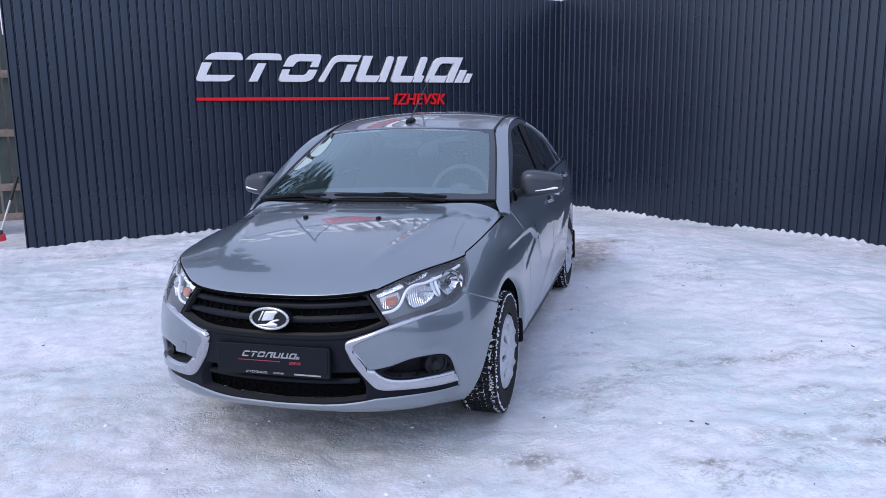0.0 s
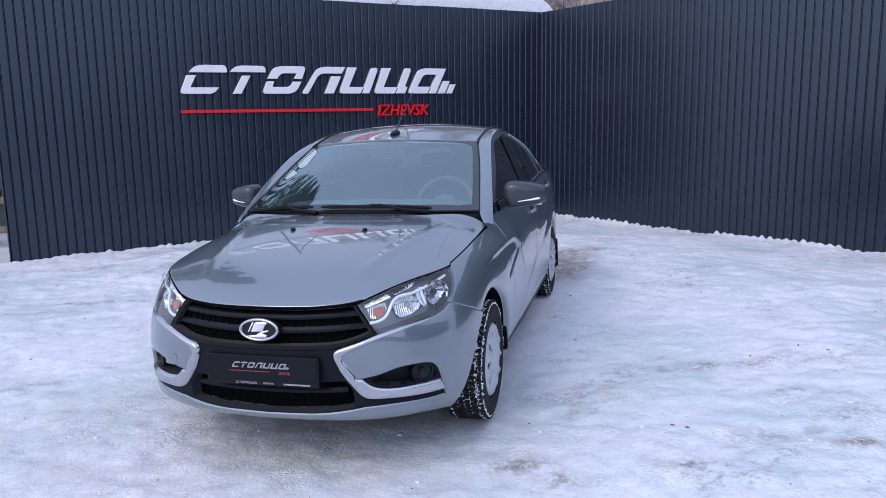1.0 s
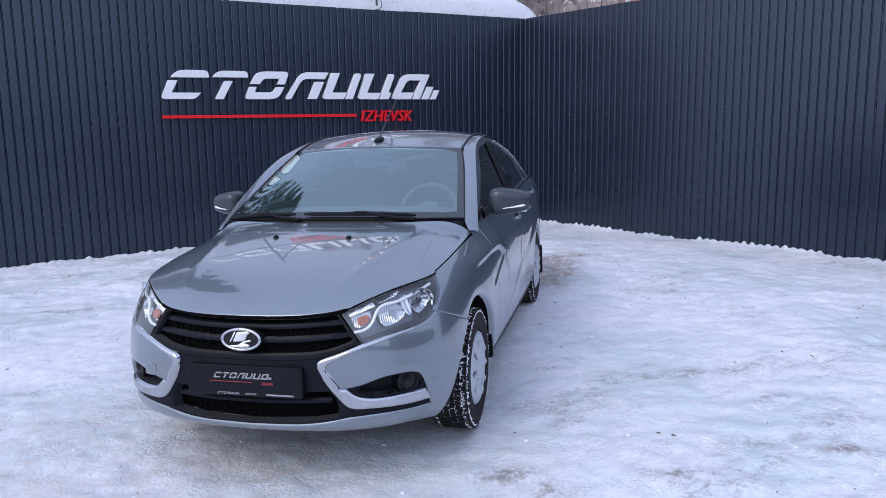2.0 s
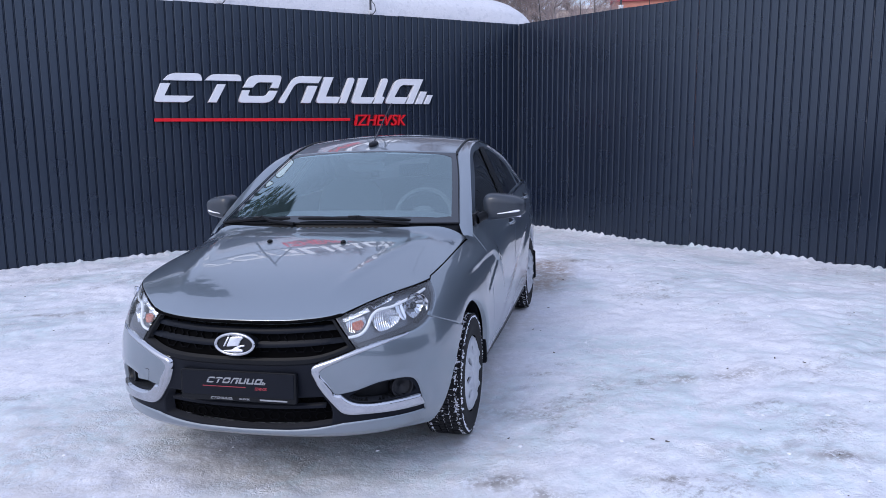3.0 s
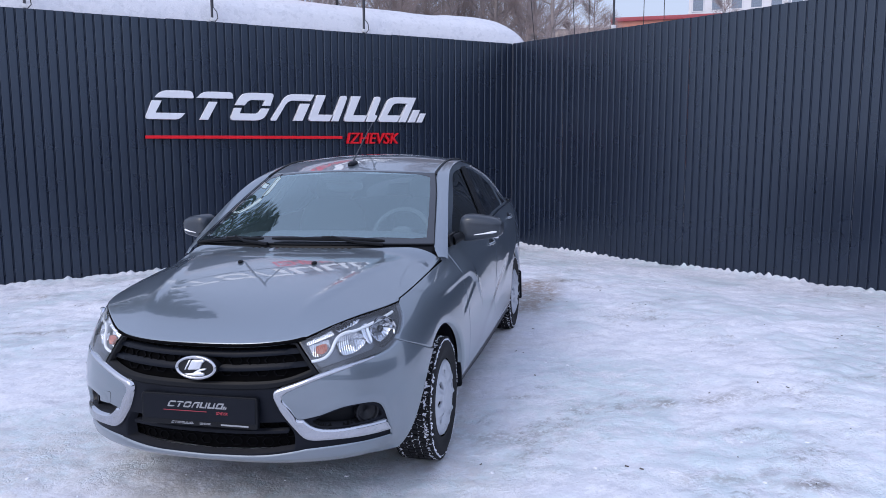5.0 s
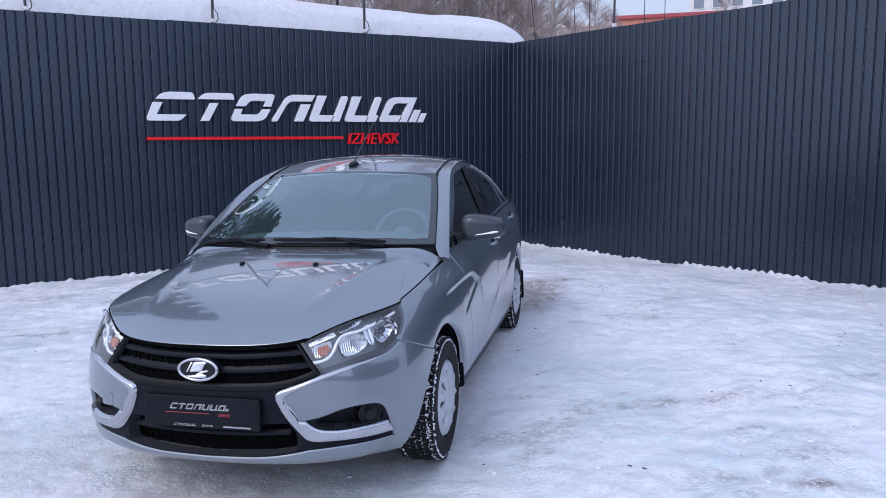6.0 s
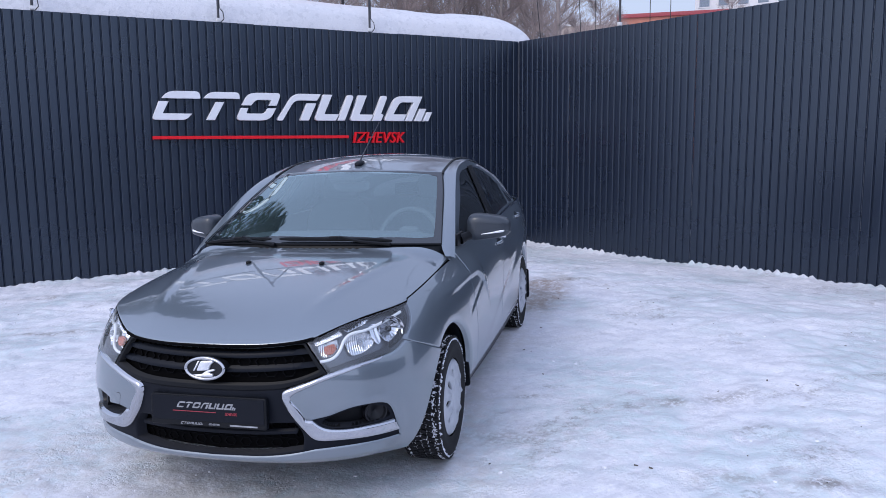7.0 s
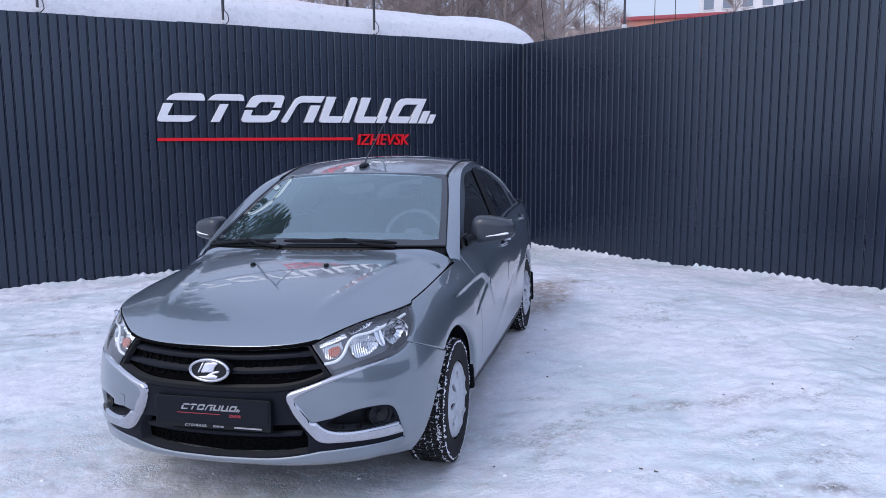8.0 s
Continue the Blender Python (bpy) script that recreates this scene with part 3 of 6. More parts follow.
SMUDGES = [(0.46, -1.10, 0.17, 0.06, 0.9), (0.56, -1.32, 0.13, 0.08, 0.6), (0.98, -1.47, 0.07, 0.035, 1.0), (1.07, -1.51, 0.06, 0.035, 1.0), (1.90, -1.72, 0.16, 0.06, 0.8),
           (1.60, -1.46, 0.22, 0.07, 0.5), (2.24, -0.58, 0.45, 0.10, 0.6), (1.04, -0.48, 0.45, 0.14, 0.4), (1.48, 0.0, 0.12, 0.03, 0.8), (3.95, 2.86, 0.24, 0.12, 0.8),
           (-1.30, 5.51, 0.26, 0.10, 0.8), (-1.25, 3.57, 0.42, 0.05, 0.9), (-1.05, 3.55, 0.10, 0.06, 1.0), (-1.9, 3.5, 0.5, 0.05, 0.5)]


def smudge_amount(x, y):
    """Trodden-in dirt: short stains that lie roughly along the tyres' old tracks."""
    c, s, total = math.cos(radians(-22)), math.sin(radians(-22)), x * 0
    for px, py, long, wide, strength in SMUDGES:
        a, b = (x - px) * c + (y - py) * s, (y - py) * c - (x - px) * s
        total = np.maximum(total, strength * np.exp(-((a / long) ** 2 + (b / wide) ** 2)))
    return np.clip(total * (1.0 + 0.8 * lattice(x, y, 0.07, 41)), 0, 1)


def axis(lo, hi, step, far=700):
    a = list(np.arange(lo, hi, step))
    g, q = step, a[-1]
    while q < far:
        g *= 1.35
        q += g
        a.append(q)
    g, q = step, a[0]
    while q > -far:
        g *= 1.35
        q -= g
        a.insert(0, q)
    return np.array(a)


gx, gy = axis(-4.6, 7.6, 0.026), axis(-2.6, 7.0, 0.026)
mx, my = np.meshgrid(gx, gy)
gz = ground_height(mx, my)
nx, ny = len(gx), len(gy)
me = bpy.data.meshes.new("ground")
co = np.stack([mx, my, gz], -1).reshape(-1, 3)
i, j = np.meshgrid(np.arange(nx - 1), np.arange(ny - 1))
q = (j * nx + i).ravel()
quads = np.stack([q, q + 1, q + nx + 1, q + nx], 1)
me.vertices.add(len(co))
me.vertices.foreach_set("co", co.ravel())
me.loops.add(quads.size)
me.loops.foreach_set("vertex_index", quads.ravel())
me.polygons.add(len(quads))
me.polygons.foreach_set("loop_start", np.arange(0, quads.size, 4))
me.update(calc_edges=True)
me.validate()
me.shade_smooth()
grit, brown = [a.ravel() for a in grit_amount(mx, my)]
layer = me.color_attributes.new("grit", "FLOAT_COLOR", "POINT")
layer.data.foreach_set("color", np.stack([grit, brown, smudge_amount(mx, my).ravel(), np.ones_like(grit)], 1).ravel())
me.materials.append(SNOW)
tagged(new("ground", me), "trodden white snow with icy and gritty patches", "ground", kind="structure")

rng = random.Random(5)
crumbs = []
for k in range(300):
    x, y = (rng.uniform(-4.2, 5.4), rng.uniform(-2.4, 5.8)) if k < 220 else (rng.uniform(-2.6, 2.6), rng.uniform(-2.0, 0.8))
    r = rng.choice((0.004, 0.005, 0.006, 0.008, 0.012))
    bm = bmesh.new()
    bmesh.ops.create_icosphere(bm, subdivisions=1, radius=r)
    for v in bm.verts:
        v.co = v.co * rng.uniform(0.75, 1.3)
        v.co.z *= 0.45
    bm.verts.index_update()
    z = float(ground_height(np.array([x]), np.array([y]))[0])
    crumbs.append(([(v.co.x + x, v.co.y + y, v.co.z + z + r * 0.15) for v in bm.verts], [tuple(w.index for w in f.verts) for f in bm.faces]))
    bm.free()
tagged(part("snow_crumbs", joined(*crumbs), CRUST, smooth=0), "loose lumps of broken white snow crust on the ground", "snow", kind="stuff")


bits = []
for _ in range(150):
    x, y = rng.uniform(-4.0, 5.2), rng.uniform(-2.4, 5.6)
    z, s = float(ground_height(np.array([x]), np.array([y]))[0]), rng.choice((0.006, 0.009, 0.013, 0.02))
    bits.append(block((s, s * rng.uniform(0.2, 0.6), 0.004), (x, y, z + 0.002), 0.0, pose(0, 0, 0, rng.uniform(-15, 15), rng.uniform(-15, 15), rng.uniform(0, 180))))
tagged(part("litter", joined(*bits), LITTER, smooth=0), "dark scraps of bark and leaf trodden into snow", "litter", kind="stuff")


# ---- the fence of profiled sheet ----
def profiled_sheet(ribs, height):
    line = []
    for k in range(ribs):
        x = k * PITCH
        line += [(x, 0.0), (x + 0.0022, 0.0), (x + 0.0102, -0.0115), (x + 0.0132, -0.0138), (x + 0.0177, -0.0147), (x + 0.0207, -0.0148), (x + 0.0838, -0.0148), (x + 0.0868, -0.0147), (x + 0.0913, -0.0138), (x + 0.0943, -0.0115), (x + 0.1023, 0.0)]
    line.append((ribs * PITCH, 0.0))
    n, v, f = len(line), [], []
    for dy in (0.0, 0.003):
        for z in (-0.12, height):
            v += [(x, y + dy, z) for x, y in line]
    for i in range(n - 1):
        f += [(i, i + 1, n + i + 1, n + i), (2 * n + i + 1, 2 * n + i, 3 * n + i, 3 * n + i + 1), (n + i, n + i + 1, 3 * n + i + 1, 3 * n + i)]
    f += [(0, n, 3 * n, 2 * n), (n - 1, 3 * n - 1, 4 * n - 1, 2 * n - 1)]
    return mesh_of("panel", v, f, FENCE, smooth=35)


TOP = 3.215
wall_1 = tagged(new("wall_1"), "graphite blue profiled sheet fence carrying a sign", "fence", kind="structure")
wall_2 = tagged(new("wall_2"), "graphite blue profiled sheet fence at the yard's edge", "fence", kind="structure")
wall_2.matrix_world = pose(CORNER[0], CORNER[1], 0, 0, 0, BEND)
wide, narrow = profiled_sheet(10, TOP), profiled_sheet(3, TOP)
for k in range(7):
    ob = part("panel", wide, FENCE, wall_1)
    ob.location = (CORNER[0] - (k + 1) * 10 * PITCH, CORNER[1] + 0.004 * (k % 2), 0.004 * math.sin(k * 2.1))
ob = part("panel", narrow, FENCE, wall_1)
ob.location = (CORNER[0] - 73 * PITCH, CORNER[1] + 0.004, 0)
part("rail", joined(*[block((7.55, 0.04, 0.06), (CORNER[0] - 3.85, CORNER[1] + 0.03, z), 0.004) for z in (0.5, 1.7, 2.9)]), FENCE_EDGE, wall_1)
part("end_trim", block((0.012, 0.05, 3.32), (CORNER[0] - 73 * PITCH - 0.006, CORNER[1] - 0.002, 1.555), 0.002), FENCE_EDGE, wall_1)
for k in range(9):
    ob = part("panel", wide, FENCE, wall_2)
    ob.location = (k * 10 * PITCH + 0.01, 0.004 * (k % 2), 0.004 * math.sin(k * 1.7))
part("corner_post", block((0.09, 0.09, 3.3), (0.0, 0.03, 1.54), 0.006), FENCE_EDGE, wall_2)
part("rail", joined(*[block((9.35, 0.04, 0.06), (4.72, 0.03, z), 0.004) for z in (0.5, 1.7, 2.9)]), FENCE_EDGE, wall_2)

# ---- the sign: raised shapes on the fence ----
sign = tagged(new("wall_sign"), "raised white letter shapes over a red bar on a dark fence", "sign")
sign.location = (0, 6.497, 0)
STROKES = [
    [(0.188, 2.224), (0.25, 2.292, 0.06), (0.33, 2.318, 0.06), (0.655, 2.318, 0.05), (0.672, 2.224)],
    [(0.154, 2.186, 0), (0.274, 2.186, 0), (0.192, 2.032, 0.01), (0.556, 2.032, 0), (0.478, 1.95, 0.05), (0.055, 1.95, 0.06)],
    [(0.707, 2.232, 0), (0.775, 2.300, 0.06), (0.84, 2.316, 0.05), (1.168, 2.316, 0.05), (1.174, 2.232, 0)],
    [(0.861, 2.186, 0), (0.969, 2.186, 0), (0.838, 1.951, 0), (0.731, 1.951, 0)],
    [(1.194, 2.150, 0), (1.285, 2.300, 0.12), (1.40, 2.318, 0.06), (1.735, 2.318, 0.06), (1.667, 2.150, 0), (1.562, 2.150, 0), (1.598, 2.224, 0.02), (1.385, 2.224, 0.05), (1.323, 2.150, 0)],
    [(1.185, 2.114, 0), (1.283, 2.114, 0), (1.250, 2.042, 0.02), (1.495, 2.042, 0.05), (1.545, 2.114, 0), (1.657, 2.114, 0), (1.565, 1.951, 0.12), (1.115, 1.951, 0.06)],
    [(1.905, 2.318, 0.10), (2.294, 2.318, 0), (2.238, 2.228, 0), (1.915, 2.228, 0.08), (1.742, 1.951, 0.02), (1.655, 1.951, 0.05)],
    [(2.090, 2.190, 0), (2.226, 2.190, 0), (2.111, 1.955, 0), (1.986, 1.955, 0)],
    [(2.333, 2.314, 0), (2.463, 2.314, 0), (2.339, 2.046, 0.01), (2.556, 2.046, 0), (2.503, 1.955, 0.01), (2.188, 1.955, 0.06)],
    [(2.529, 1.957, 0), (2.639, 1.957, 0), (2.790, 2.314, 0.07), (2.690, 2.314, 0.02)],
    [(2.853, 2.314, 0), (2.983, 2.314, 0), (2.862, 2.046, 0.01), (3.078, 2.046, 0), (3.025, 1.955, 0.01), (2.712, 1.955, 0.06)],
    [(3.050, 1.957, 0), (3.192, 1.957, 0), (3.236, 2.045, 0.01), (3.197, 2.060, 0), (3.308, 2.316, 0.07), (3.210, 2.316, 0.02)],
    [(3.430, 2.318, 0.11), (3.866, 2.318, 0), (3.690, 1.957, 0), (3.572, 1.957, 0), (3.716, 2.230, 0), (3.500, 2.230, 0.06), (3.392, 2.054, 0.01), (3.604, 2.054, 0), (3.548, 1.957, 0),
     (3.238, 1.957, 0.06)],
    [(3.820, 2.140, 0), (3.928, 2.140, 0), (3.836, 1.957, 0), (3.722, 1.957, 0)],
    [(3.932, 2.090, 0), (4.024, 2.090, 0), (3.956, 1.957, 0), (3.866, 1.957, 0)],
]
for stroke in STROKES:
    part("letter_stroke", slab(rounded(stroke, 0.02, 5), 0.066, 0.004), SIGN_WHITE, sign, smooth=30)
part("bar", slab([(0.058, 1.704), (2.692, 1.710), (2.692, 1.750), (0.058, 1.744)], 0.066, 0.003), SIGN_RED, sign, "red bar", smooth=0)


def lettering(text, size, depth, shear, bold, spacing=1.0):
    """Mesh of a line of letters in the built-in font, in the x-z plane, front at y = 0."""
    c = bpy.data.curves.new("text", "FONT")
    c.body, c.size, c.extrude, c.shear, c.offset, c.space_character = text, size, depth / 2, shear, bold, spacing
    c.resolution_u = 3
    ob = bpy.data.objects.new("text", c)
    scene.collection.objects.link(ob)
    bpy.context.view_layer.update()
    m = bpy.data.meshes.new_from_object(ob.evaluated_get(bpy.context.evaluated_depsgraph_get()))
    bpy.data.objects.remove(ob)
    v = np.array([tuple(p.co) for p in m.vertices])
    f = [tuple(p.vertices) for p in m.polygons]
    bpy.data.meshes.remove(m)
    v = np.stack([v[:, 0] - v[:, 0].min(), depth / 2 - v[:, 2], v[:, 1] - v[:, 1].min()], 1)
    return v, f


v, f = lettering("IZHEVSK", 0.22, 0.060, 0.22, 0.0015)
v[:, 0] *= 0.815 / v[:, 0].max()
v[:, 2] *= 0.158 / v[:, 2].max()
part("word", (v + np.array([2.765, 0.004, 1.642]), f), SIGN_RED, sign, "red italic word IZHEVSK", smooth=0)


# ---- the car: nose towards -y, its own left side at +x, origin on the ground under the front axle ----
car = tagged(new("car"), "blue-grey metallic sedan parked on trodden snow", "car")
car.matrix_world = CAR


def pair(name, shape, mat, label="", parent=None, smooth=40):
    """The same part on both flanks; parents, if given, one for each side."""
    made = []
    for k, s in enumerate((1, -1)):
        made.append(part(name, shape if s > 0 else flipped_x(shape), mat, parent[k] if parent else car, label, smooth))
    return made


def uz(points):
    """Flank outline from (y, z) pairs."""
    return [(flank_u(y), z) for y, z in points]


def on_wrap(out=0.0):
    return lambda a, b, rise: wrap(a, b, rise + out)


ARCH_R, AXLE_Z, BASE = 0.372, 0.305, 2.635


def arch(cy, a0, a1, n=22, r=ARCH_R):
    """Wheel arch as (u, z) points; angles in degrees from the front, over the top."""
    return [(flank_u(cy - r * math.cos(radians(a0 + (a1 - a0) * i / n))), AXLE_Z + r * math.sin(radians(a0 + (a1 - a0) * i / n))) for i in range(n + 1)]


# bumper: lip, corners and cheeks round the dark middle
lip_low = curve([(0, 0.268), (0.2, 0.268), (0.45, 0.262), (0.70, 0.255), (0.86, 0.242), (0.93, 0.236)])
bumper_arch = curve([(0.93, 0.236), (1.005, 0.335), (1.08, 0.444), (1.155, 0.55), (1.235, 0.617)])
wing_seam = curve([(1.235, 0.617), (1.05, 0.688), (0.936, 0.730)])
lamp_low = curve([(0.936, 0.730), (0.88, 0.709), (0.831, 0.699), (0.75, 0.690), (0.65, 0.677), (0.518, 0.652)])
half = chain(lip_low, bumper_arch, wing_seam, lamp_low, curve([(0.518, 0.652), (0.404, 0.614), (0.352, 0.597), (0.334, 0.572)]),
             curve([(0.334, 0.572), (0.37, 0.50), (0.43, 0.464)]),
             curve([(0.43, 0.464), (0.518, 0.481), (0.596, 0.504), (0.696, 0.511), (0.75, 0.504), (0.79, 0.481), (0.814, 0.442), (0.828, 0.40), (0.848, 0.331)]),
             curve([(0.848, 0.331), (0.70, 0.337), (0.608, 0.339), (0.45, 0.334)]), curve([(0.45, 0.334), (0.33, 0.315), (0.15, 0.306), (0, 0.304)]))
brow_line = curve([(0.52, 0.500), (0.596, 0.524), (0.696, 0.533), (0.765, 0.524), (0.812, 0.492), (0.836, 0.44), (0.85, 0.38)])


def brow(a, b, rise):
    """The bumper's skin, with a soft raised brow round the fog lamp niche and a lip that turns under."""
    p, q = np.abs(np.asarray(a, float)), np.asarray(b, float)
    gap = np.min(np.hypot(p[..., None] - brow_line[:, 0], q[..., None] - brow_line[:, 1]), axis=-1)
    under = 0.8 * np.maximum(0, 0.294 - q) * np.clip((0.95 - p) / 0.2, 0, 1)
    return wrap(a, b, rise - under + 0.0045 * np.exp(-(gap / 0.028) ** 2))


bumper = part("front_bumper", sheet(mirrored(half), brow, 0.018, depth=0.03, edge=0.006), PAINT, car)

# dark middle of the bumper, with the lower opening
low_hole = mirrored(chain(curve([(0, 0.312), (0.2, 0.315), (0.40, 0.336)]), curve([(0.40, 0.336), (0.405, 0.395), (0.37, 0.452)]), curve([(0.37, 0.452), (0.2, 0.448), (0, 0.446)])))
middle = mirrored(chain(curve([(0, 0.296), (0.2, 0.299), (0.45, 0.324), (0.62, 0.332), (0.85, 0.326)]), curve([(0.85, 0.326), (0.85, 0.42), (0.80, 0.52)]),
                        curve([(0.80, 0.52), (0.6, 0.53), (0.44, 0.48)]), curve([(0.44, 0.48), (0.36, 0.56), (0.345, 0.606)]), curve([(0.345, 0.606), (0.272, 0.600), (0, 0.596)])))
fog_hole = rounded([(0.475, 0.447, 0.02), (0.52, 0.470, 0.02), (0.60, 0.495, 0.04), (0.70, 0.502, 0.03), (0.775, 0.480, 0.05), (0.808, 0.425, 0.02), (0.64, 0.418, 0.03), (0.52, 0.424, 0.02)], 0.02)
part("lower_fascia", sheet(middle, on_wrap(-0.013), 0.026, holes=[low_hole, fog_hole, np.array(fog_hole)[::-1] * (-1, 1)], depth=0.05, edge=0.008), GREY_PLASTIC, bumper, "dark grey plastic")
low_back = mirrored([(0, 0.302), (0.43, 0.322), (0.42, 0.46), (0, 0.455)])
# near-black sheet standing in for the shaded depth of the opening
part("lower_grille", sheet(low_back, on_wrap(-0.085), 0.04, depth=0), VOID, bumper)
slat_line = mirrored(chain(curve([(0, 0.392), (0.2, 0.393), (0.375, 0.398)]), curve([(0.375, 0.398), (0.377, 0.412)]), curve([(0.377, 0.412), (0.2, 0.407), (0, 0.406)])))
part("lower_slat", sheet(slat_line, on_wrap(-0.03), 0.03, depth=0.03, edge=0.004), GREY_PLASTIC, bumper)


def honeycomb(inside, out, cell=0.026, thick=0.0035):
    """A lattice of hexagonal cells over an outline on the nose."""
    shapes, a = [], np.asarray(inside)
    lo, hi = a.min(0), a.max(0)
    rows = int((hi[1] - lo[1]) / (cell * 0.87)) + 1
    for r in range(rows):
        for c in range(int((hi[0] - lo[0]) / (cell * 1.6)) + 1):
            mid = np.array([lo[0] + (c + 0.5 * (r % 2)) * cell * 1.6, lo[1] + r * cell * 0.87])
            d, ok = near([mid], a)
            if not ok[0] or d[0] < cell * 0.4:
                continue
            ang = np.arange(6) * math.pi / 3
            shape_v, shape_f = [], []
            for rad, o in ((0.47, out), (0.47 - thick / cell, out), (0.47 - thick / cell, out - 0.012)):
                q = mid + np.stack([np.cos(ang) * cell * 0.86 * rad * 1.55, np.sin(ang) * cell * rad], 1)
                shape_v += [tuple(p) for p in wrap(q[:, 0], q[:, 1], o)]
            for k in range(6):
                m = (k + 1) % 6
                shape_f += [(k, m, 6 + m, 6 + k), (6 + k, 6 + m, 12 + m, 12 + k)]
            shapes.append((shape_v, shape_f))
    return joined(*shapes)


part("lower_mesh", honeycomb(low_back, -0.078, 0.046, 0.0032), MESH_BLACK, bumper, smooth=0)

# upper grille: near-black backing for the recess's shade, frame and three bowed slats
grille_top = curve([(0, 0.778), (0.254, 0.779), (0.38, 0.785), (0.432, 0.781)])
grille_loop = mirrored(chain(grille_top, curve([(0.432, 0.781), (0.517, 0.658)]), curve([(0.517, 0.658), (0.404, 0.622), (0.345, 0.607), (0.272, 0.600), (0, 0.596)]))[::-1])
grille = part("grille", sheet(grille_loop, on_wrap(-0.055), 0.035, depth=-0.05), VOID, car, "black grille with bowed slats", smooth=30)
grille_hole = mirrored(chain(curve([(0, 0.774), (0.25, 0.775), (0.37, 0.779), (0.424, 0.774)]), curve([(0.424, 0.774), (0.488, 0.668)]),
                             curve([(0.488, 0.668), (0.40, 0.640), (0.335, 0.628), (0.25, 0.622), (0, 0.618)]))[::-1])
part("grille_frame", sheet(grille_loop, on_wrap(-0.006), 0.03, holes=[grille_hole], depth=0.03, edge=0.005), BLACK, grille, smooth=30)
part("grille_mesh", honeycomb(grille_hole, -0.046, 0.050, 0.0032), MESH_BLACK, grille, smooth=0)
for z0, z1, reach in ((0.722, 0.742, 0.447), (0.665, 0.690, 0.480)):
    line = mirrored(chain(curve([(0, z0), (0.15, z0 + 0.001), (0.32, z0 + 0.008), (reach, z1 - 0.006)]), curve([(reach, z1 - 0.006), (reach - 0.008, z1 + 0.008)]),
                          curve([(reach - 0.008, z1 + 0.008), (0.32, z0 + 0.027), (0.15, z0 + 0.021), (0, z0 + 0.020)])))
    part("slat", sheet(line, on_wrap(-0.020), 0.02, depth=0.035, edge=0.009), SLAT_BLACK, grille, smooth=60)

# badge: chrome oval ring, black field, plain raised shapes
def oval(rx, rz, n=40):
    return [(rx * math.cos(k * math.tau / n), rz * math.sin(k * math.tau / n)) for k in range(n)]


def ring(rx, rz, wide, rise):
    v, f, n, m = [], [], 48, 8
    for k in range(n):
        c, s = math.cos(k * math.tau / n), math.sin(k * math.tau / n)
        for q in range(m):
            a = math.pi * q / (m - 1)
            e = -math.cos(a) * wide / 2
            v.append(((rx + e) * c, -math.sin(a) * rise, (rz + e) * s))
    for k in range(n):
        for q in range(m - 1):
            a, b = k * m + q, (k + 1) % n * m + q
            f.append((a, b, b + 1, a + 1))
    return v, f


BADGE = pose(0, -0.868, 0.686, -7, 0, 0)
badge = part("badge", moved(slab(oval(0.088, 0.043), 0.05, 0.003), BADGE @ pose(0, 0.001, 0)), GLOSS_BLACK, car, "oval badge with chrome ring and raised shape")
part("ring", moved(ring(0.0875, 0.0435, 0.016, 0.010), BADGE), CHROME, badge, smooth=180)
part("emblem", moved(joined(slab(rounded([(-0.050, -0.012), (-0.044, -0.012), (-0.022, 0.032), (-0.028, 0.034)], 0.002), 0.012, 0.001),
                     slab(rounded([(-0.036, -0.013), (-0.016, 0.034), (0.034, 0.037), (0.042, 0.028), (0.030, 0.022), (0.018, -0.008), (-0.012, -0.010)], 0.008), 0.014, 0.0015),
                     slab(rounded([(-0.056, -0.031), (-0.012, -0.026), (0.004, -0.014), (0.020, -0.006), (0.046, -0.001), (0.046, -0.010), (0.026, -0.013), (0.020, -0.020), (0.040, -0.025), (0.036, -0.036), (0.0, -0.038), (-0.03, -0.036)], 0.006), 0.014, 0.0015)),
                     BADGE @ pose(0, -0.009, 0.001) @ Matrix.Diagonal((1.02, 1, 0.92, 1))), material("satin_silver", (0.74, 0.75, 0.78), 0.28, 0.9), badge, smooth=60)

# plate in its holder
PLATE = pose(0.001, -0.8765, 0.5025, -4.5, 0, 0)
holder = part("number_plate", moved(slab(rounded([(-0.267, -0.066), (0.267, -0.066), (0.267, 0.066), (-0.267, 0.066)], 0.012), 0.022, 0.003), PLATE), BLACK, car, "dark grey dealer plate with pale logo shapes")
part("plate", moved(slab(rounded([(-0.258, -0.043), (0.258, -0.043), (0.258, 0.060), (-0.258, 0.060)], 0.006), 0.003, 0.001), PLATE @ pose(0, -0.0025, 0)), GREY_PLASTIC, holder, smooth=0)


def logo_shapes(width):
    """The sign's strokes, small and flat."""
    k = width / (4.024 - 0.055)
    return joined(*[slab([((x - 2.04) * k, (z - 1.95) * k) for x, z in [p[:2] for p in rounded(s, 0.02, 3)]], 0.0012, 0.0003) for s in STROKES])


def small_word(width, height, x, z):
    v, f = lettering("IZHEVSK", 0.22, 0.001, 0.22, 0.004)
    return v * (width / v[:, 0].max(), 1, height / v[:, 2].max()) + np.array([x, 0, z]), f


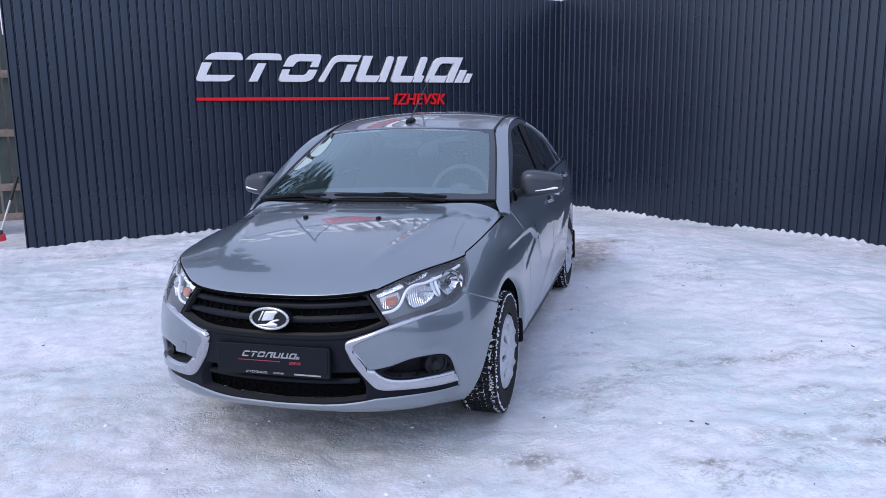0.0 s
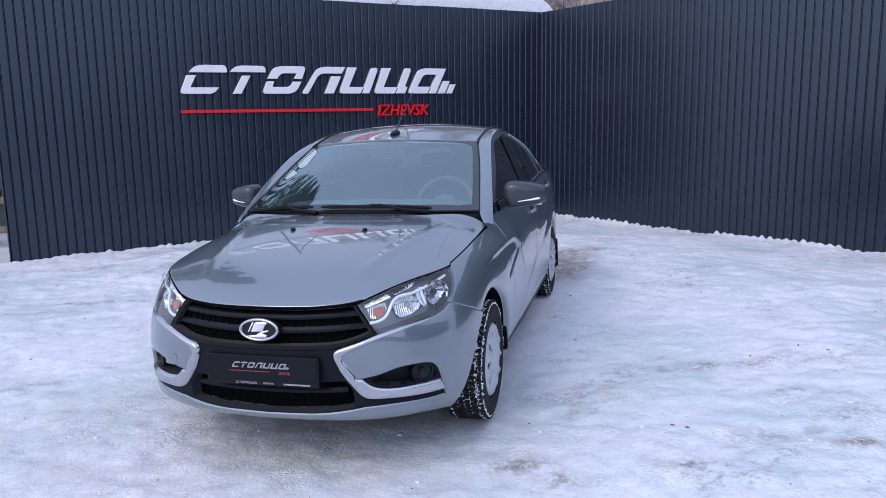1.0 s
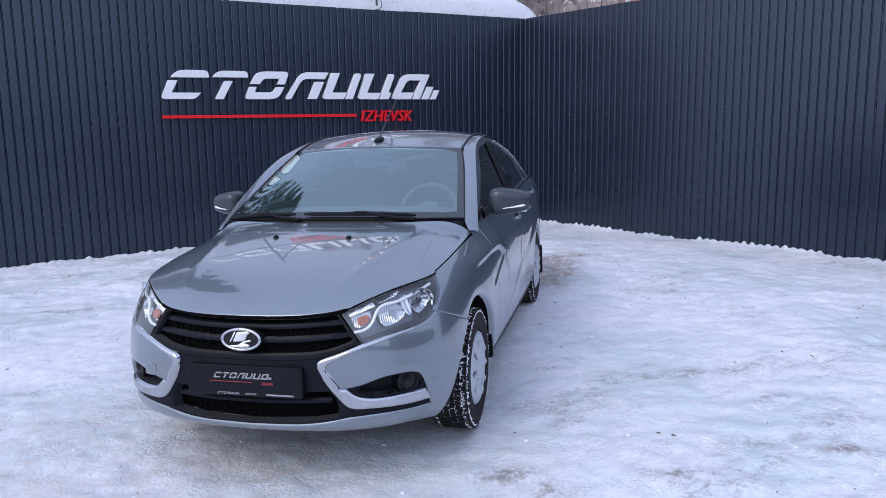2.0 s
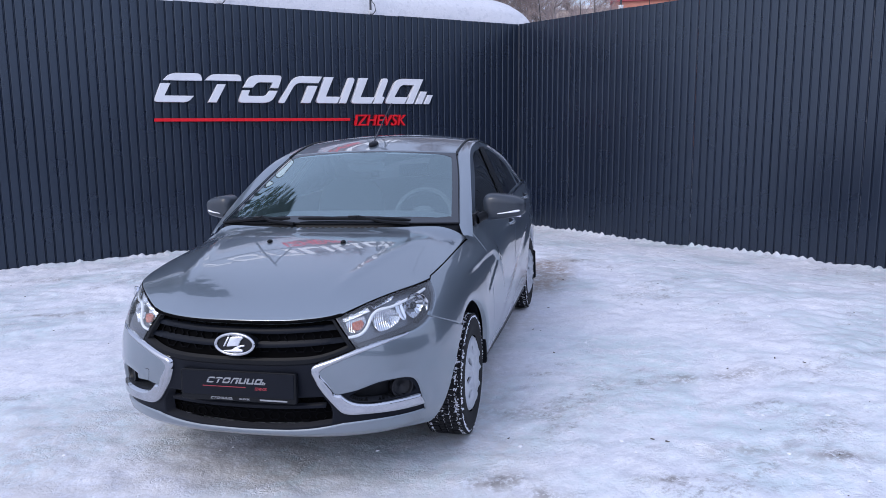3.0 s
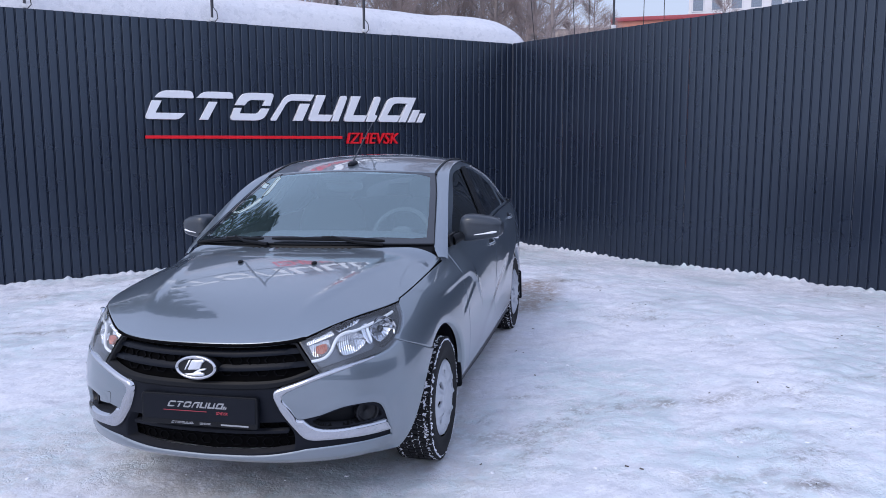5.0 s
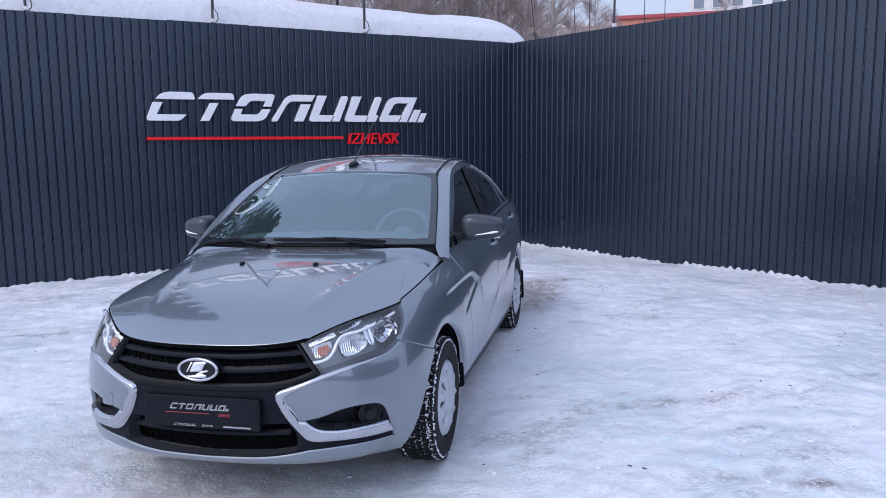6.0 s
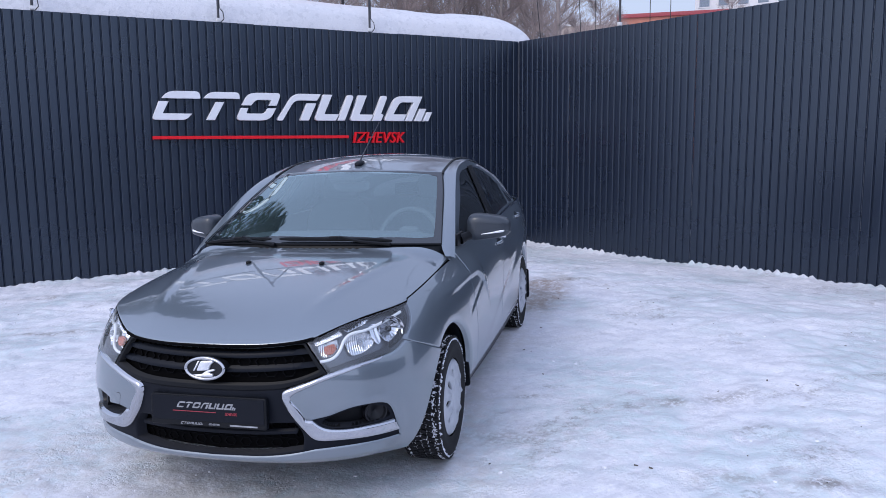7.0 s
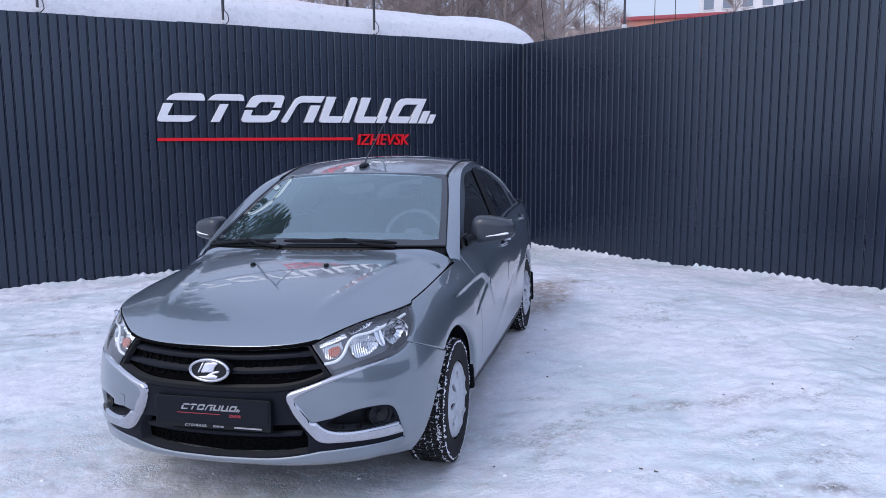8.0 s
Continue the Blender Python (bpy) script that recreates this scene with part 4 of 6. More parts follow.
part("logo", moved(logo_shapes(0.275), PLATE @ pose(-0.005, -0.0045, 0.012)), PRINT, holder, smooth=0)
part("logo_bar", moved(joined(block((0.20, 0.001, 0.003), (-0.06, 0, -0.008), 0), small_word(0.056, 0.012, 0.082, -0.018)), PLATE @ pose(0, -0.0042, 0.006)), DULL_RED, holder, smooth=0)
for shape in (moved(logo_shapes(0.105), pose(-0.075, 0, -0.005)), small_word(0.052, 0.008, 0.005, -0.004), block((0.125, 0.001, 0.0065), (0.165, 0, 0), 0)):
    part("caption", moved(shape, PLATE @ pose(0, -0.0018, -0.054)), PRINT, holder, smooth=0)

# cover of the towing eye: a slightly proud square set in a fine dark seam
tow = [(-0.556, 0.534), (-0.470, 0.534), (-0.486, 0.476), (-0.570, 0.472)]
part("tow_seam", sheet(rounded(tow, 0.012), on_wrap(0.0008), 0.012, edge=0.001, depth=0.002), BLACK, bumper)
part("tow_cover", sheet(rounded([(x * 0.955 - 0.0235, 0.504 + (z - 0.504) * 0.93) for x, z in tow], 0.011), on_wrap(0.0022), 0.012, edge=0.0015, depth=0.003), PAINT, bumper)

# chrome brackets
chrome_loop = chain(curve([(0.776, 0.693), (0.668, 0.684), (0.517, 0.654), (0.404, 0.619), (0.352, 0.603)]), curve([(0.352, 0.603), (0.331, 0.590), (0.327, 0.561)]),
                    curve([(0.327, 0.561), (0.357, 0.495), (0.419, 0.411)]), curve([(0.419, 0.411), (0.45, 0.382), (0.498, 0.371)]), curve([(0.498, 0.371), (0.648, 0.367), (0.840, 0.360)]),
                    curve([(0.840, 0.360), (0.812, 0.412)]), curve([(0.812, 0.412), (0.65, 0.415), (0.534, 0.419), (0.486, 0.433), (0.446, 0.464)]), curve([(0.446, 0.464), (0.422, 0.465)]),
                    curve([(0.422, 0.465), (0.385, 0.530), (0.364, 0.566), (0.388, 0.587)]), curve([(0.388, 0.587), (0.449, 0.611), (0.567, 0.648), (0.69, 0.675), (0.776, 0.689)]))[:-1]
pair("chrome_bracket", sheet(chrome_loop, on_wrap(0.001), 0.010, depth=0.012, edge=0.002, crown=0.007, crown_width=0.011), CHROME, "polished chrome", smooth=75)

# fog lamp niches
cup = sheet(fog_hole, on_wrap(-0.075), 0.03, depth=-0.06)
fog = pair("fog_lamp_niche", cup, BLACK, smooth=30)
p = wrap(0.735, 0.458, -0.055)
lamp_turn = Matrix.Translation(tuple(p)) @ pose(0, 0, 0, 0, 0, -52)
pair("fog_lamp", moved(lathe([(0.0, 0.0), (0.012, 0.02), (0.018, 0.038), (0.030, 0.044), (0.030, 0.050), (0.0, 0.052)], 28), lamp_turn), GLOSS_BLACK, parent=fog)

# head lamps
lamp_loop = chain(curve([(0.440, 0.782), (0.557, 0.826), (0.68, 0.849), (0.797, 0.861), (0.95, 0.868), (1.078, 0.869)]), curve([(1.078, 0.869), (1.045, 0.815), (0.97, 0.757), (0.940, 0.735)]),
                  curve([(0.940, 0.735), (0.88, 0.713), (0.831, 0.703), (0.75, 0.695), (0.65, 0.682), (0.522, 0.657)]), curve([(0.522, 0.657), (0.440, 0.782)]))[:-1]
HOUSING = material("lamp_housing", (0.155, 0.165, 0.185), 0.34, 0.8, vary=0.1)
lamps = pair("headlight", sheet(lamp_loop, on_wrap(-0.06), 0.03, depth=-0.055), HOUSING, "clear headlight with chrome reflectors", smooth=50)
for ob in pair("lens", sheet(lamp_loop, on_wrap(0.001), 0.03, depth=0.004, edge=0.005), LENS, parent=lamps):
    ob.visible_shadow = False


def bowl(u, z, radius, squash, depth, out, yaw, ribs=0):
    """A reflector bowl that looks out of the lamp."""
    prof = [(-depth, 0.004), (-depth * 0.94, radius * 0.3), (-depth * 0.75, radius * 0.6), (-depth * 0.4, radius * 0.85), (0, radius), (0.002, radius * 1.06), (-depth * 0.3, radius * 1.08)]
    v, f = lathe(prof, 72)
    if ribs:
        v = [(x + 0.0028 * math.sin(ribs * math.atan2(c, b)) * (math.hypot(b, c) / radius), b, c) for x, b, c in v]
    m = Matrix.Translation(tuple(wrap(u, z, out))) @ pose(0, 0, 0, 0, 0, yaw) @ Matrix.Diagonal((1, 1, squash, 1))
    return moved((v, f), m)


def fluted(loop, mid, size, deep, pitch, back):
    """A ribbed reflector cell: a dished patch behind the lens, with upright flutes."""
    def place(a, b, rise):
        p = np.asarray(a, float)
        dish = np.maximum(0, 1 - ((p - mid[0]) / size[0]) ** 2 - ((np.asarray(b) - mid[1]) / size[1]) ** 2)
        return wrap(a, b, rise - back - deep * dish + 0.0022 * np.cos(math.tau * p / pitch))
    return sheet(loop, place, 0.005, edge=0.002, depth=0.012)


low_beam = rounded([(0.603, 0.772, 0.02), (0.632, 0.788, 0.01), (0.715, 0.793, 0.01), (0.764, 0.776, 0.02), (0.762, 0.738, 0.02), (0.70, 0.712, 0.03), (0.628, 0.710, 0.02)], 0.02)
pair("reflector", fluted(low_beam, (0.685, 0.748), (0.095, 0.055), 0.035, 0.0125, 0.016), MIRROR, parent=lamps)
pair("reflector", bowl(0.885, 0.784, 0.056, 0.92, 0.040, -0.016, -44, 9), MIRROR, parent=lamps, smooth=50)
pair("lamp_collar", moved(lathe([(0.004, 0.014), (0.014, 0.017), (0.004, 0.020), (-0.03, 0.022)], 32), Matrix.Translation(tuple(wrap(0.880, 0.786, -0.040))) @ pose(0, 0, 0, 0, 0, -46)), CHROME, parent=lamps)
pair("bulb", moved(lathe([(0.010, 0.0), (0.008, 0.008), (0.0, 0.012), (-0.02, 0.013)], 18), Matrix.Translation(tuple(wrap(0.880, 0.786, -0.044))) @ pose(0, 0, 0, 0, 0, -46)), GLOSS_BLACK, parent=lamps)
pair("bulb", moved(lathe([(0.022, 0.0), (0.02, 0.010), (0.008, 0.013), (-0.015, 0.013)], 14), Matrix.Translation(tuple(wrap(0.690, 0.756, -0.040))) @ pose(0, 0, 0, 0, 0, -62)), CHROME, parent=lamps)
# between the two bowls: a bright bracket; round the outer end a black mask
pair("lamp_bracket", fluted(rounded([(0.778, 0.804), (0.826, 0.814), (0.826, 0.780), (0.812, 0.738), (0.790, 0.732), (0.780, 0.765)], 0.012), (0.80, 0.775), (0.05, 0.06), 0.030, 0.024, 0.020), MIRROR, parent=lamps)
pair("lamp_mask", sheet(rounded([(0.985, 0.858), (1.060, 0.862), (1.032, 0.813), (0.965, 0.759), (0.925, 0.738), (0.84, 0.712), (0.845, 0.728), (0.925, 0.757), (0.968, 0.80)], 0.008), on_wrap(-0.012), 0.012, edge=0.003, depth=0.02), GLOSS_BLACK, parent=lamps)
drl = curve([(1.00, 0.838), (0.90, 0.826), (0.795, 0.812), (0.70, 0.801), (0.635, 0.795), (0.603, 0.776), (0.582, 0.745), (0.556, 0.719), (0.528, 0.708), (0.490, 0.704)])
pair("light_strip", tube([tuple(q) for q in wrap(drl[:, 0], drl[:, 1], -0.014)], 0.0068, 8), material("milky_light_strip", (0.78, 0.80, 0.83), 0.25, coat=0.5), parent=lamps)
pair("indicator", fluted(rounded([(0.508, 0.754), (0.560, 0.764), (0.566, 0.742), (0.545, 0.726), (0.512, 0.728)], 0.010), (0.535, 0.745), (0.04, 0.025), 0.008, 0.010, 0.020), AMBER, "amber indicator lens", parent=lamps)
pair("indicator_cell", fluted(rounded([(0.478, 0.758), (0.575, 0.778), (0.578, 0.742), (0.545, 0.715), (0.498, 0.713)], 0.012), (0.535, 0.745), (0.07, 0.04), 0.010, 0.010, 0.034), MIRROR, parent=lamps)
pair("upper_reflector", fluted(rounded([(0.466, 0.776), (0.590, 0.812), (0.600, 0.794), (0.476, 0.762)], 0.005), (0.53, 0.787), (0.09, 0.03), 0.004, 0.0095, 0.020), MIRROR, parent=lamps)
pair("upper_reflector", fluted(rounded([(0.605, 0.818), (0.720, 0.846), (0.770, 0.838), (0.740, 0.822), (0.625, 0.802)], 0.008), (0.68, 0.825), (0.09, 0.03), 0.010, 0.022, 0.022), MIRROR, parent=lamps)

# wings
def soft_step(q):
    q = np.clip(q, 0, 1)
    return q * q * (3 - 2 * q)


def pressed(a, b, rise):
    """The flank's pressings: a ledge that runs back from the wing and hooks down on the door, a slit below it, a hollow that climbs
    from the sill, and rolled lips round the wheel arches."""
    y = wrap(a, b)[..., 1]
    crest = 0.822 + 0.03 * y - 3.0 * np.maximum(0, y - 0.62) ** 2
    s = b - crest
    ledge = 0.017 * soft_step((y + 0.12) / 0.5) * (1 - soft_step((y - 0.74) / 0.22))
    d = ledge * np.where(s >= 0, np.exp(-(s / 0.075) ** 2), 0.5 + 0.5 * np.cos(math.pi * np.clip(-s / 0.034, 0, 1)))
    s = b - (0.64 + 0.30 * (y - 0.45))
    d = d - 0.005 * soft_step(s / 0.018) * np.exp(-np.maximum(0, s - 0.018) / 0.05) * soft_step((y - 0.38) / 0.08) * (1 - soft_step((y - 0.78) / 0.08))
    d = d - 0.007 * np.exp(-((b - (0.36 + 0.26 * (y - 0.9))) / 0.05) ** 2) * np.exp(-((y - 1.7) / 0.6) ** 2)
    for axle in (0, BASE):
        d = d - 0.012 * (1 - np.clip((np.hypot(y - axle, b - AXLE_Z) - ARCH_R) / 0.045, 0, 1)) ** 2
    return wrap(a, b, rise + d)


HOOD_SIDE = [(1.08, 0.873), (1.3, 0.893), (1.6, 0.918), (flank_u(0.37), 0.938)]
wing_arch = arch(0, 57.5, 168)
wing = chain(wing_seam[::-1], curve([tuple(wing_seam[0]), wing_arch[0]]), np.array(wing_arch), np.array([wing_arch[-1], *uz([(0.372, 0.287)])]), np.array(uz([(0.372, 0.287), (0.532, 0.287)])),
             curve(uz([(0.532, 0.287), (0.536, 0.6), (0.518, 0.84), (0.468, 0.985)])), np.array(uz([(0.468, 0.985), (0.385, 0.992)])), np.array([*uz([(0.385, 0.992)]), HOOD_SIDE[-1]]),
             curve(HOOD_SIDE[::-1]), curve([(1.08, 0.873), (1.050, 0.815), (0.975, 0.757), (0.936, 0.730)]))[:-1]
wing = wing + np.array([0, 0.003])
pair("wing", sheet(wing, pressed, 0.013, edge=0.005, depth=0.02), PAINT)

# hood
lip = [(0, 0.785), (0.20, 0.786), (0.36, 0.793), (0.46, 0.805)]
lamp_top = [(0.557, 0.831), (0.68, 0.855), (0.797, 0.867), (0.95, 0.873), (1.078, 0.876)]
hood_side = [(u, z + 0.009) for u, z in HOOD_SIDE]
hood_front = wrap(*curve(lip + lamp_top).T, 0.003)
hood_flank = wrap(*curve(hood_side).T, 0.0)
hood_back = curve([(0, 0.224, 1.027), (0.3, 0.240, 1.026), (0.5, 0.272, 1.026), (0.64, 0.305, 1.021), (0.71, 0.33, 1.000), tuple(hood_flank[-1])])
rim3 = np.concatenate([hood_front, hood_flank[1:], hood_back[::-1][1:]])


def hood_form(x, y):
    """The pressed sheet without its rolled rims: a long crown, a slight cross crown and a rounded ridge that runs in from each side of the screen."""
    d = np.abs(x) - (0.560 + 0.25 * (y - 0.1))
    ridge = (0.155 + 0.11 * y) * (np.sqrt(d * d + 0.0009) + d) / 2
    ends = np.clip((0.20 - y) / 0.16, 0, 1) * np.clip((y + 0.74) / 0.25, 0, 1)
    return 0.998 + 0.10 * y - 0.10 * y * y - (0.030 + 0.02 * y) * x * x - 0.13 * x ** 4 - 0.22 * np.maximum(0, -0.45 - y) ** 2 - ridge + 0.0065 * np.exp(-(d / 0.030) ** 2) * ends


# how far each rim point lies below that form, and over what length the sheet rolls down to it
rim_all = np.concatenate([rim3, (rim3 * (-1, 1, 1))[1:-1]])
rim_drop = hood_form(rim_all[:, 0], rim_all[:, 1]) - rim_all[:, 2]
rim_roll = np.where(rim_all[:, 1] > 0.16, 0.030, 0.045 + 0.075 * np.clip((-0.35 - rim_all[:, 1]) / 0.35, 0, 1))


def hood_height(x, y):
    gap = np.hypot(np.asarray(x)[..., None] - rim_all[:, 0], np.asarray(y)[..., None] - rim_all[:, 1])
    least = gap.min(-1)
    w = np.exp(-(gap - least[..., None]) / 0.03)
    w = w / w.sum(-1, keepdims=True)
    return hood_form(x, y) - (w @ rim_drop) * np.exp(-least / (w @ rim_roll))


hood_face = raised(hood_height)
hood_loop = mirrored(rim3[:, :2])
# near-black tube along the hood's seam, in place of the gap's shade
seam_line = np.concatenate([hood_front, hood_flank[1:]]) + np.array([-0.003, 0.004, -0.012])
seam_line[np.abs(seam_line[:, 0]) < 0.44] += np.array([0, -0.010, 0.004])
pair("seam_seal", tube([tuple(q) for q in seam_line], [0.007 if q[0] < 0.46 else 0.010 for q in seam_line], 6), VOID)
hood = part("hood", sheet(hood_loop, hood_face, 0.030, edge=0.0035, depth=0.02), PAINT, car)

# windscreen, roof, pillars
pillar_in = [(0.715, 0.39, 1.025), (0.66, 0.66, 1.165), (0.603, 0.93, 1.30), (0.560, 1.095, 1.380)]
roof_edge = [(0.560, 1.095, 1.380), (0.553, 1.4, 1.438), (0.553, 1.8, 1.440), (0.56, 2.15, 1.388), (0.58, 2.42, 1.305)]
back_edge = [(0.58, 2.42, 1.305), (0.645, 2.75, 1.130), (0.70, 2.95, 1.045)]
screen_low = [(0, 0.245, 1.040), (0.35, 0.275, 1.038), (0.6, 0.345, 1.030), (0.715, 0.39, 1.025)]
screen_top = [(0, 0.978, 1.407), (0.3, 1.006, 1.397), (0.560, 1.095, 1.380)]


def both_halves(points):
    p = np.asarray(points, float)
    return np.concatenate([p, (p * (-1, 1, 1))[np.abs(p[:, 0]) > 1e-3]])


screen_face = bent(both_halves(np.concatenate([curve(screen_low), curve(pillar_in)[1:], curve(screen_top)[:-1], [(0, 0.6, 1.243), (0.3, 0.62, 1.236)]])), 2)
screen_loop = mirrored(chain(curve(screen_low), curve(pillar_in), curve(screen_top[::-1]))[:, :2])
screen = part("windscreen", sheet(screen_loop, screen_face, 0.018, edge=0.004, depth=0.0), WINDSCREEN, car, "clear laminated glass")
screen.visible_shadow = False
inner = mirrored([(0, 0.302), (0.35, 0.328), (0.59, 0.396), (0.662, 0.435), (0.622, 0.66), (0.568, 0.92), (0.541, 1.03), (0.49, 1.035), (0.3, 0.985), (0, 0.957)])
part("screen_border", sheet(screen_loop, lambda a, b, rise: screen_face(a, b, rise + 0.0015), 0.02, holes=[inner], edge=0.001, depth=0), FRIT, screen, "black printed glass border")
part("sensor_patch", sheet(rounded([(-0.17, 0.972), (0.15, 0.972), (0.085, 0.870), (-0.105, 0.870)], 0.02), lambda a, b, rise: screen_face(a, b, rise - 0.007), 0.04, edge=0.002, depth=0.02), BLACK, screen)
roof_front = [(0, 0.985, 1.413), (0.3, 1.013, 1.403), (0.553, 1.10, 1.386)]
roof_back = [(0, 2.49, 1.375), (0.3, 2.47, 1.355), (0.573, 2.42, 1.309)]
roof_side = [(0.553, 1.10, 1.386), (0.546, 1.4, 1.442), (0.546, 1.8, 1.444), (0.553, 2.15, 1.392), (0.573, 2.42, 1.309)]
roof_face = bent(both_halves(np.concatenate([curve(roof_front), curve(roof_side)[1:], curve(roof_back)[:-1], [(0, 1.3, 1.478), (0, 1.6, 1.492), (0, 2.0, 1.474), (0.3, 1.6, 1.482)]])), 2)
part("roof", sheet(mirrored(chain(curve(roof_front), curve(roof_side), curve(roof_back[::-1]))[:, :2]), roof_face, 0.05, edge=0.006, depth=0.02), PAINT, car)
inside_line = chain(curve([(0.750, 0.335, 0.968), (0.735, 0.345, 0.993), *pillar_in], 10), curve(roof_edge, 10), curve(back_edge, 10))
sash = curve([(0.796, 0.375, 0.950), (0.792, 0.388, 0.972), (0.785, 0.42, 1.000), (0.728, 0.70, 1.185), (0.664, 1.02, 1.345), (0.634, 1.2, 1.395), (0.614, 1.5, 1.432), (0.614, 1.85, 1.420), (0.655, 2.2, 1.342), (0.70, 2.45, 1.245), (0.750, 2.70, 1.10), (0.780, 2.90, 1.040)], 10)
count = 70


def even(line, n):
    k = np.concatenate(([0], np.cumsum(np.linalg.norm(np.diff(line, axis=0), axis=1))))
    q = np.linspace(0, k[-1], n)
    return np.stack([np.interp(q, k, line[:, c]) for c in range(3)], 1)


v, f = loft(even(inside_line, count), even(sash, count), 7, 0.007, (1, 0, 1))
pair("roof_rail", (v, f), PAINT, smooth=180)
strip = even(chain(curve(pillar_in[2:], 10), curve(roof_edge, 10)), 40)
pair("roof_strip", tube([tuple(q + np.array([0.004, 0, 0.003])) for q in strip[4:]], 0.008, 6), BLACK)
pair("screen_trim", tube([tuple(q + np.array([0.002, -0.004, 0.004])) for q in even(curve(pillar_in, 10), 24)], 0.0028, 6), BLACK)


def belt_z(y):
    return 0.99 + 0.045 * min(1, max(0, (y - 0.47) / 1.1)) + 0.015 * min(1, max(0, (y - 1.57) / 1.1))


belt = np.array([wrap(flank_u(y), belt_z(y)) for y in np.linspace(0.47, 2.85, 26)])
side_face = bent(np.concatenate([belt, sash[22:-3:3]]), 0)
frame_loop = np.concatenate([belt[:, 1:] + (0, 0.004), sash[::-1][4:-21, 1:]])
front_glass = rounded([(0.640, 1.015, 0.02), (0.665, 1.085, 0.03), (0.78, 1.160, 0.1), (1.11, 1.325, 0.1), (1.28, 1.380, 0.15), (1.575, 1.392, 0.02), (1.345, 1.045, 0.01)], 0.02)
rear_glass = rounded([(1.475, 1.050, 0.01), (1.705, 1.390, 0.03), (1.88, 1.380, 0.1), (2.10, 1.328, 0.1), (2.335, 1.225, 0.02), (2.40, 1.066, 0.01)], 0.02)
quarter_glass = rounded([(2.445, 1.068, 0.01), (2.380, 1.205, 0.02), (2.56, 1.118, 0.05), (2.68, 1.070, 0.02)], 0.02)
pair("window_frame", sheet(frame_loop, lambda a, b, rise: side_face(a, b, rise - 0.006), 0.04, holes=[front_glass, rear_glass, quarter_glass], edge=0.004, depth=0.012), PAINT, smooth=60)
pair("centre_pillar", sheet(rounded([(1.334, 1.040), (1.488, 1.044), (1.716, 1.400), (1.562, 1.400)], 0.01), lambda a, b, rise: side_face(a, b, rise + 0.001), 0.04, edge=0.003, depth=0.006), BLACK)
for outline in (front_glass, rear_glass, quarter_glass):
    pair("side_window", sheet(outline, lambda a, b, rise: side_face(a, b, rise - 0.011), 0.06, edge=0.002, depth=0.003), TINTED)
pair("window_strip", tube([tuple(q + np.array([0.006, 0, 0.008])) for q in belt], 0.008, 6), CHROME, "bright window strip")
top_strip = [q + np.array([0.003, 0, -0.012]) for q in sash if 1.95 < q[1] < 2.74]
pair("window_strip", tube([tuple(q) for q in top_strip], 0.0065, 6), CHROME)

# doors, rear quarter, sill
front_door = chain(np.array(uz([(0.540, 0.287), (1.440, 0.287)])), curve(uz([(1.440, 0.287), (1.450, 0.6), (1.515, 0.8), (1.62, belt_z(1.62))])),
                   curve(uz([(y, belt_z(y)) for y in (1.62, 1.2, 0.8, 0.476)])), curve(uz([(0.476, belt_z(0.476)), (0.526, 0.84), (0.543, 0.6), (0.540, 0.287)])))[:-1]
rear_arch = arch(BASE, 12, 50)
rear_door = chain(np.array(uz([(1.449, 0.287), (BASE - 0.372, 0.287)])), np.array([*uz([(BASE - 0.372, 0.287)]), rear_arch[0]]), np.array(rear_arch),
                  curve([rear_arch[-1], *uz([(2.52, 0.75), (2.62, 0.90), (2.66, belt_z(2.66))])]), curve(uz([(y, belt_z(y)) for y in (2.66, 2.2, 1.629)])),
                  curve(uz([(1.629, belt_z(1.629)), (1.524, 0.8), (1.459, 0.6), (1.449, 0.287)])))[:-1]


fd = pair("front_door", sheet(front_door, pressed, 0.013, edge=0.005, depth=0.02), PAINT)
rd = pair("rear_door", sheet(rear_door, pressed, 0.024, edge=0.005, depth=0.02), PAINT)
for doors, y, z in ((fd, 1.36, 0.905), (rd, 2.42, 0.965)):
    p0, p1 = wrap(flank_u(y - 0.09), z - 0.004), wrap(flank_u(y + 0.09), z + 0.004)
    line = [p0 + (p1 - p0) * k + np.array([0.024 * math.sin(math.pi * k) ** 0.6, 0, 0]) for k in np.linspace(0, 1, 11)]
    pair("handle", tube([tuple(q) for q in line], [0.008] + [0.0105] * 9 + [0.008], 8), PAINT, parent=doors)
    # flat dark oval in place of the shaded hollow behind the handle
    pair("handle_cup", sheet([(flank_u(y) + 0.055 * math.cos(k * math.tau / 20), z + 0.03 * math.sin(k * math.tau / 20)) for k in range(20)], on_wrap(0.0015), 0.02, edge=0.002, depth=0.002), GREY_PLASTIC, parent=doors)
u_tail = PLAN_U[-1]
tail_arch = arch(BASE, 52, 172)
quarter = chain(np.array(tail_arch), np.array([tail_arch[-1], *uz([(3.02, 0.60)])]), np.array([*uz([(3.02, 0.60)]), (u_tail - 0.002, 0.60)]), np.array([(u_tail - 0.002, 0.60), (u_tail - 0.002, 1.037)]),
                np.array([(u_tail - 0.002, 1.037), *uz([(2.95, 1.040)])]), curve([*uz([(2.95, 1.040), (2.668, belt_z(2.66))])]), curve([*uz([(2.668, belt_z(2.66)), (2.628, 0.90), (2.53, 0.76)]), tail_arch[0]]))[:-1]
pair("quarter_panel", sheet(quarter, pressed, 0.03, edge=0.004, depth=0.02), PAINT)
rear_bumper = np.array([*uz([(3.006, 0.26), (3.03, 0.594)]), (u_tail, 0.594), (u_tail, 0.26)])
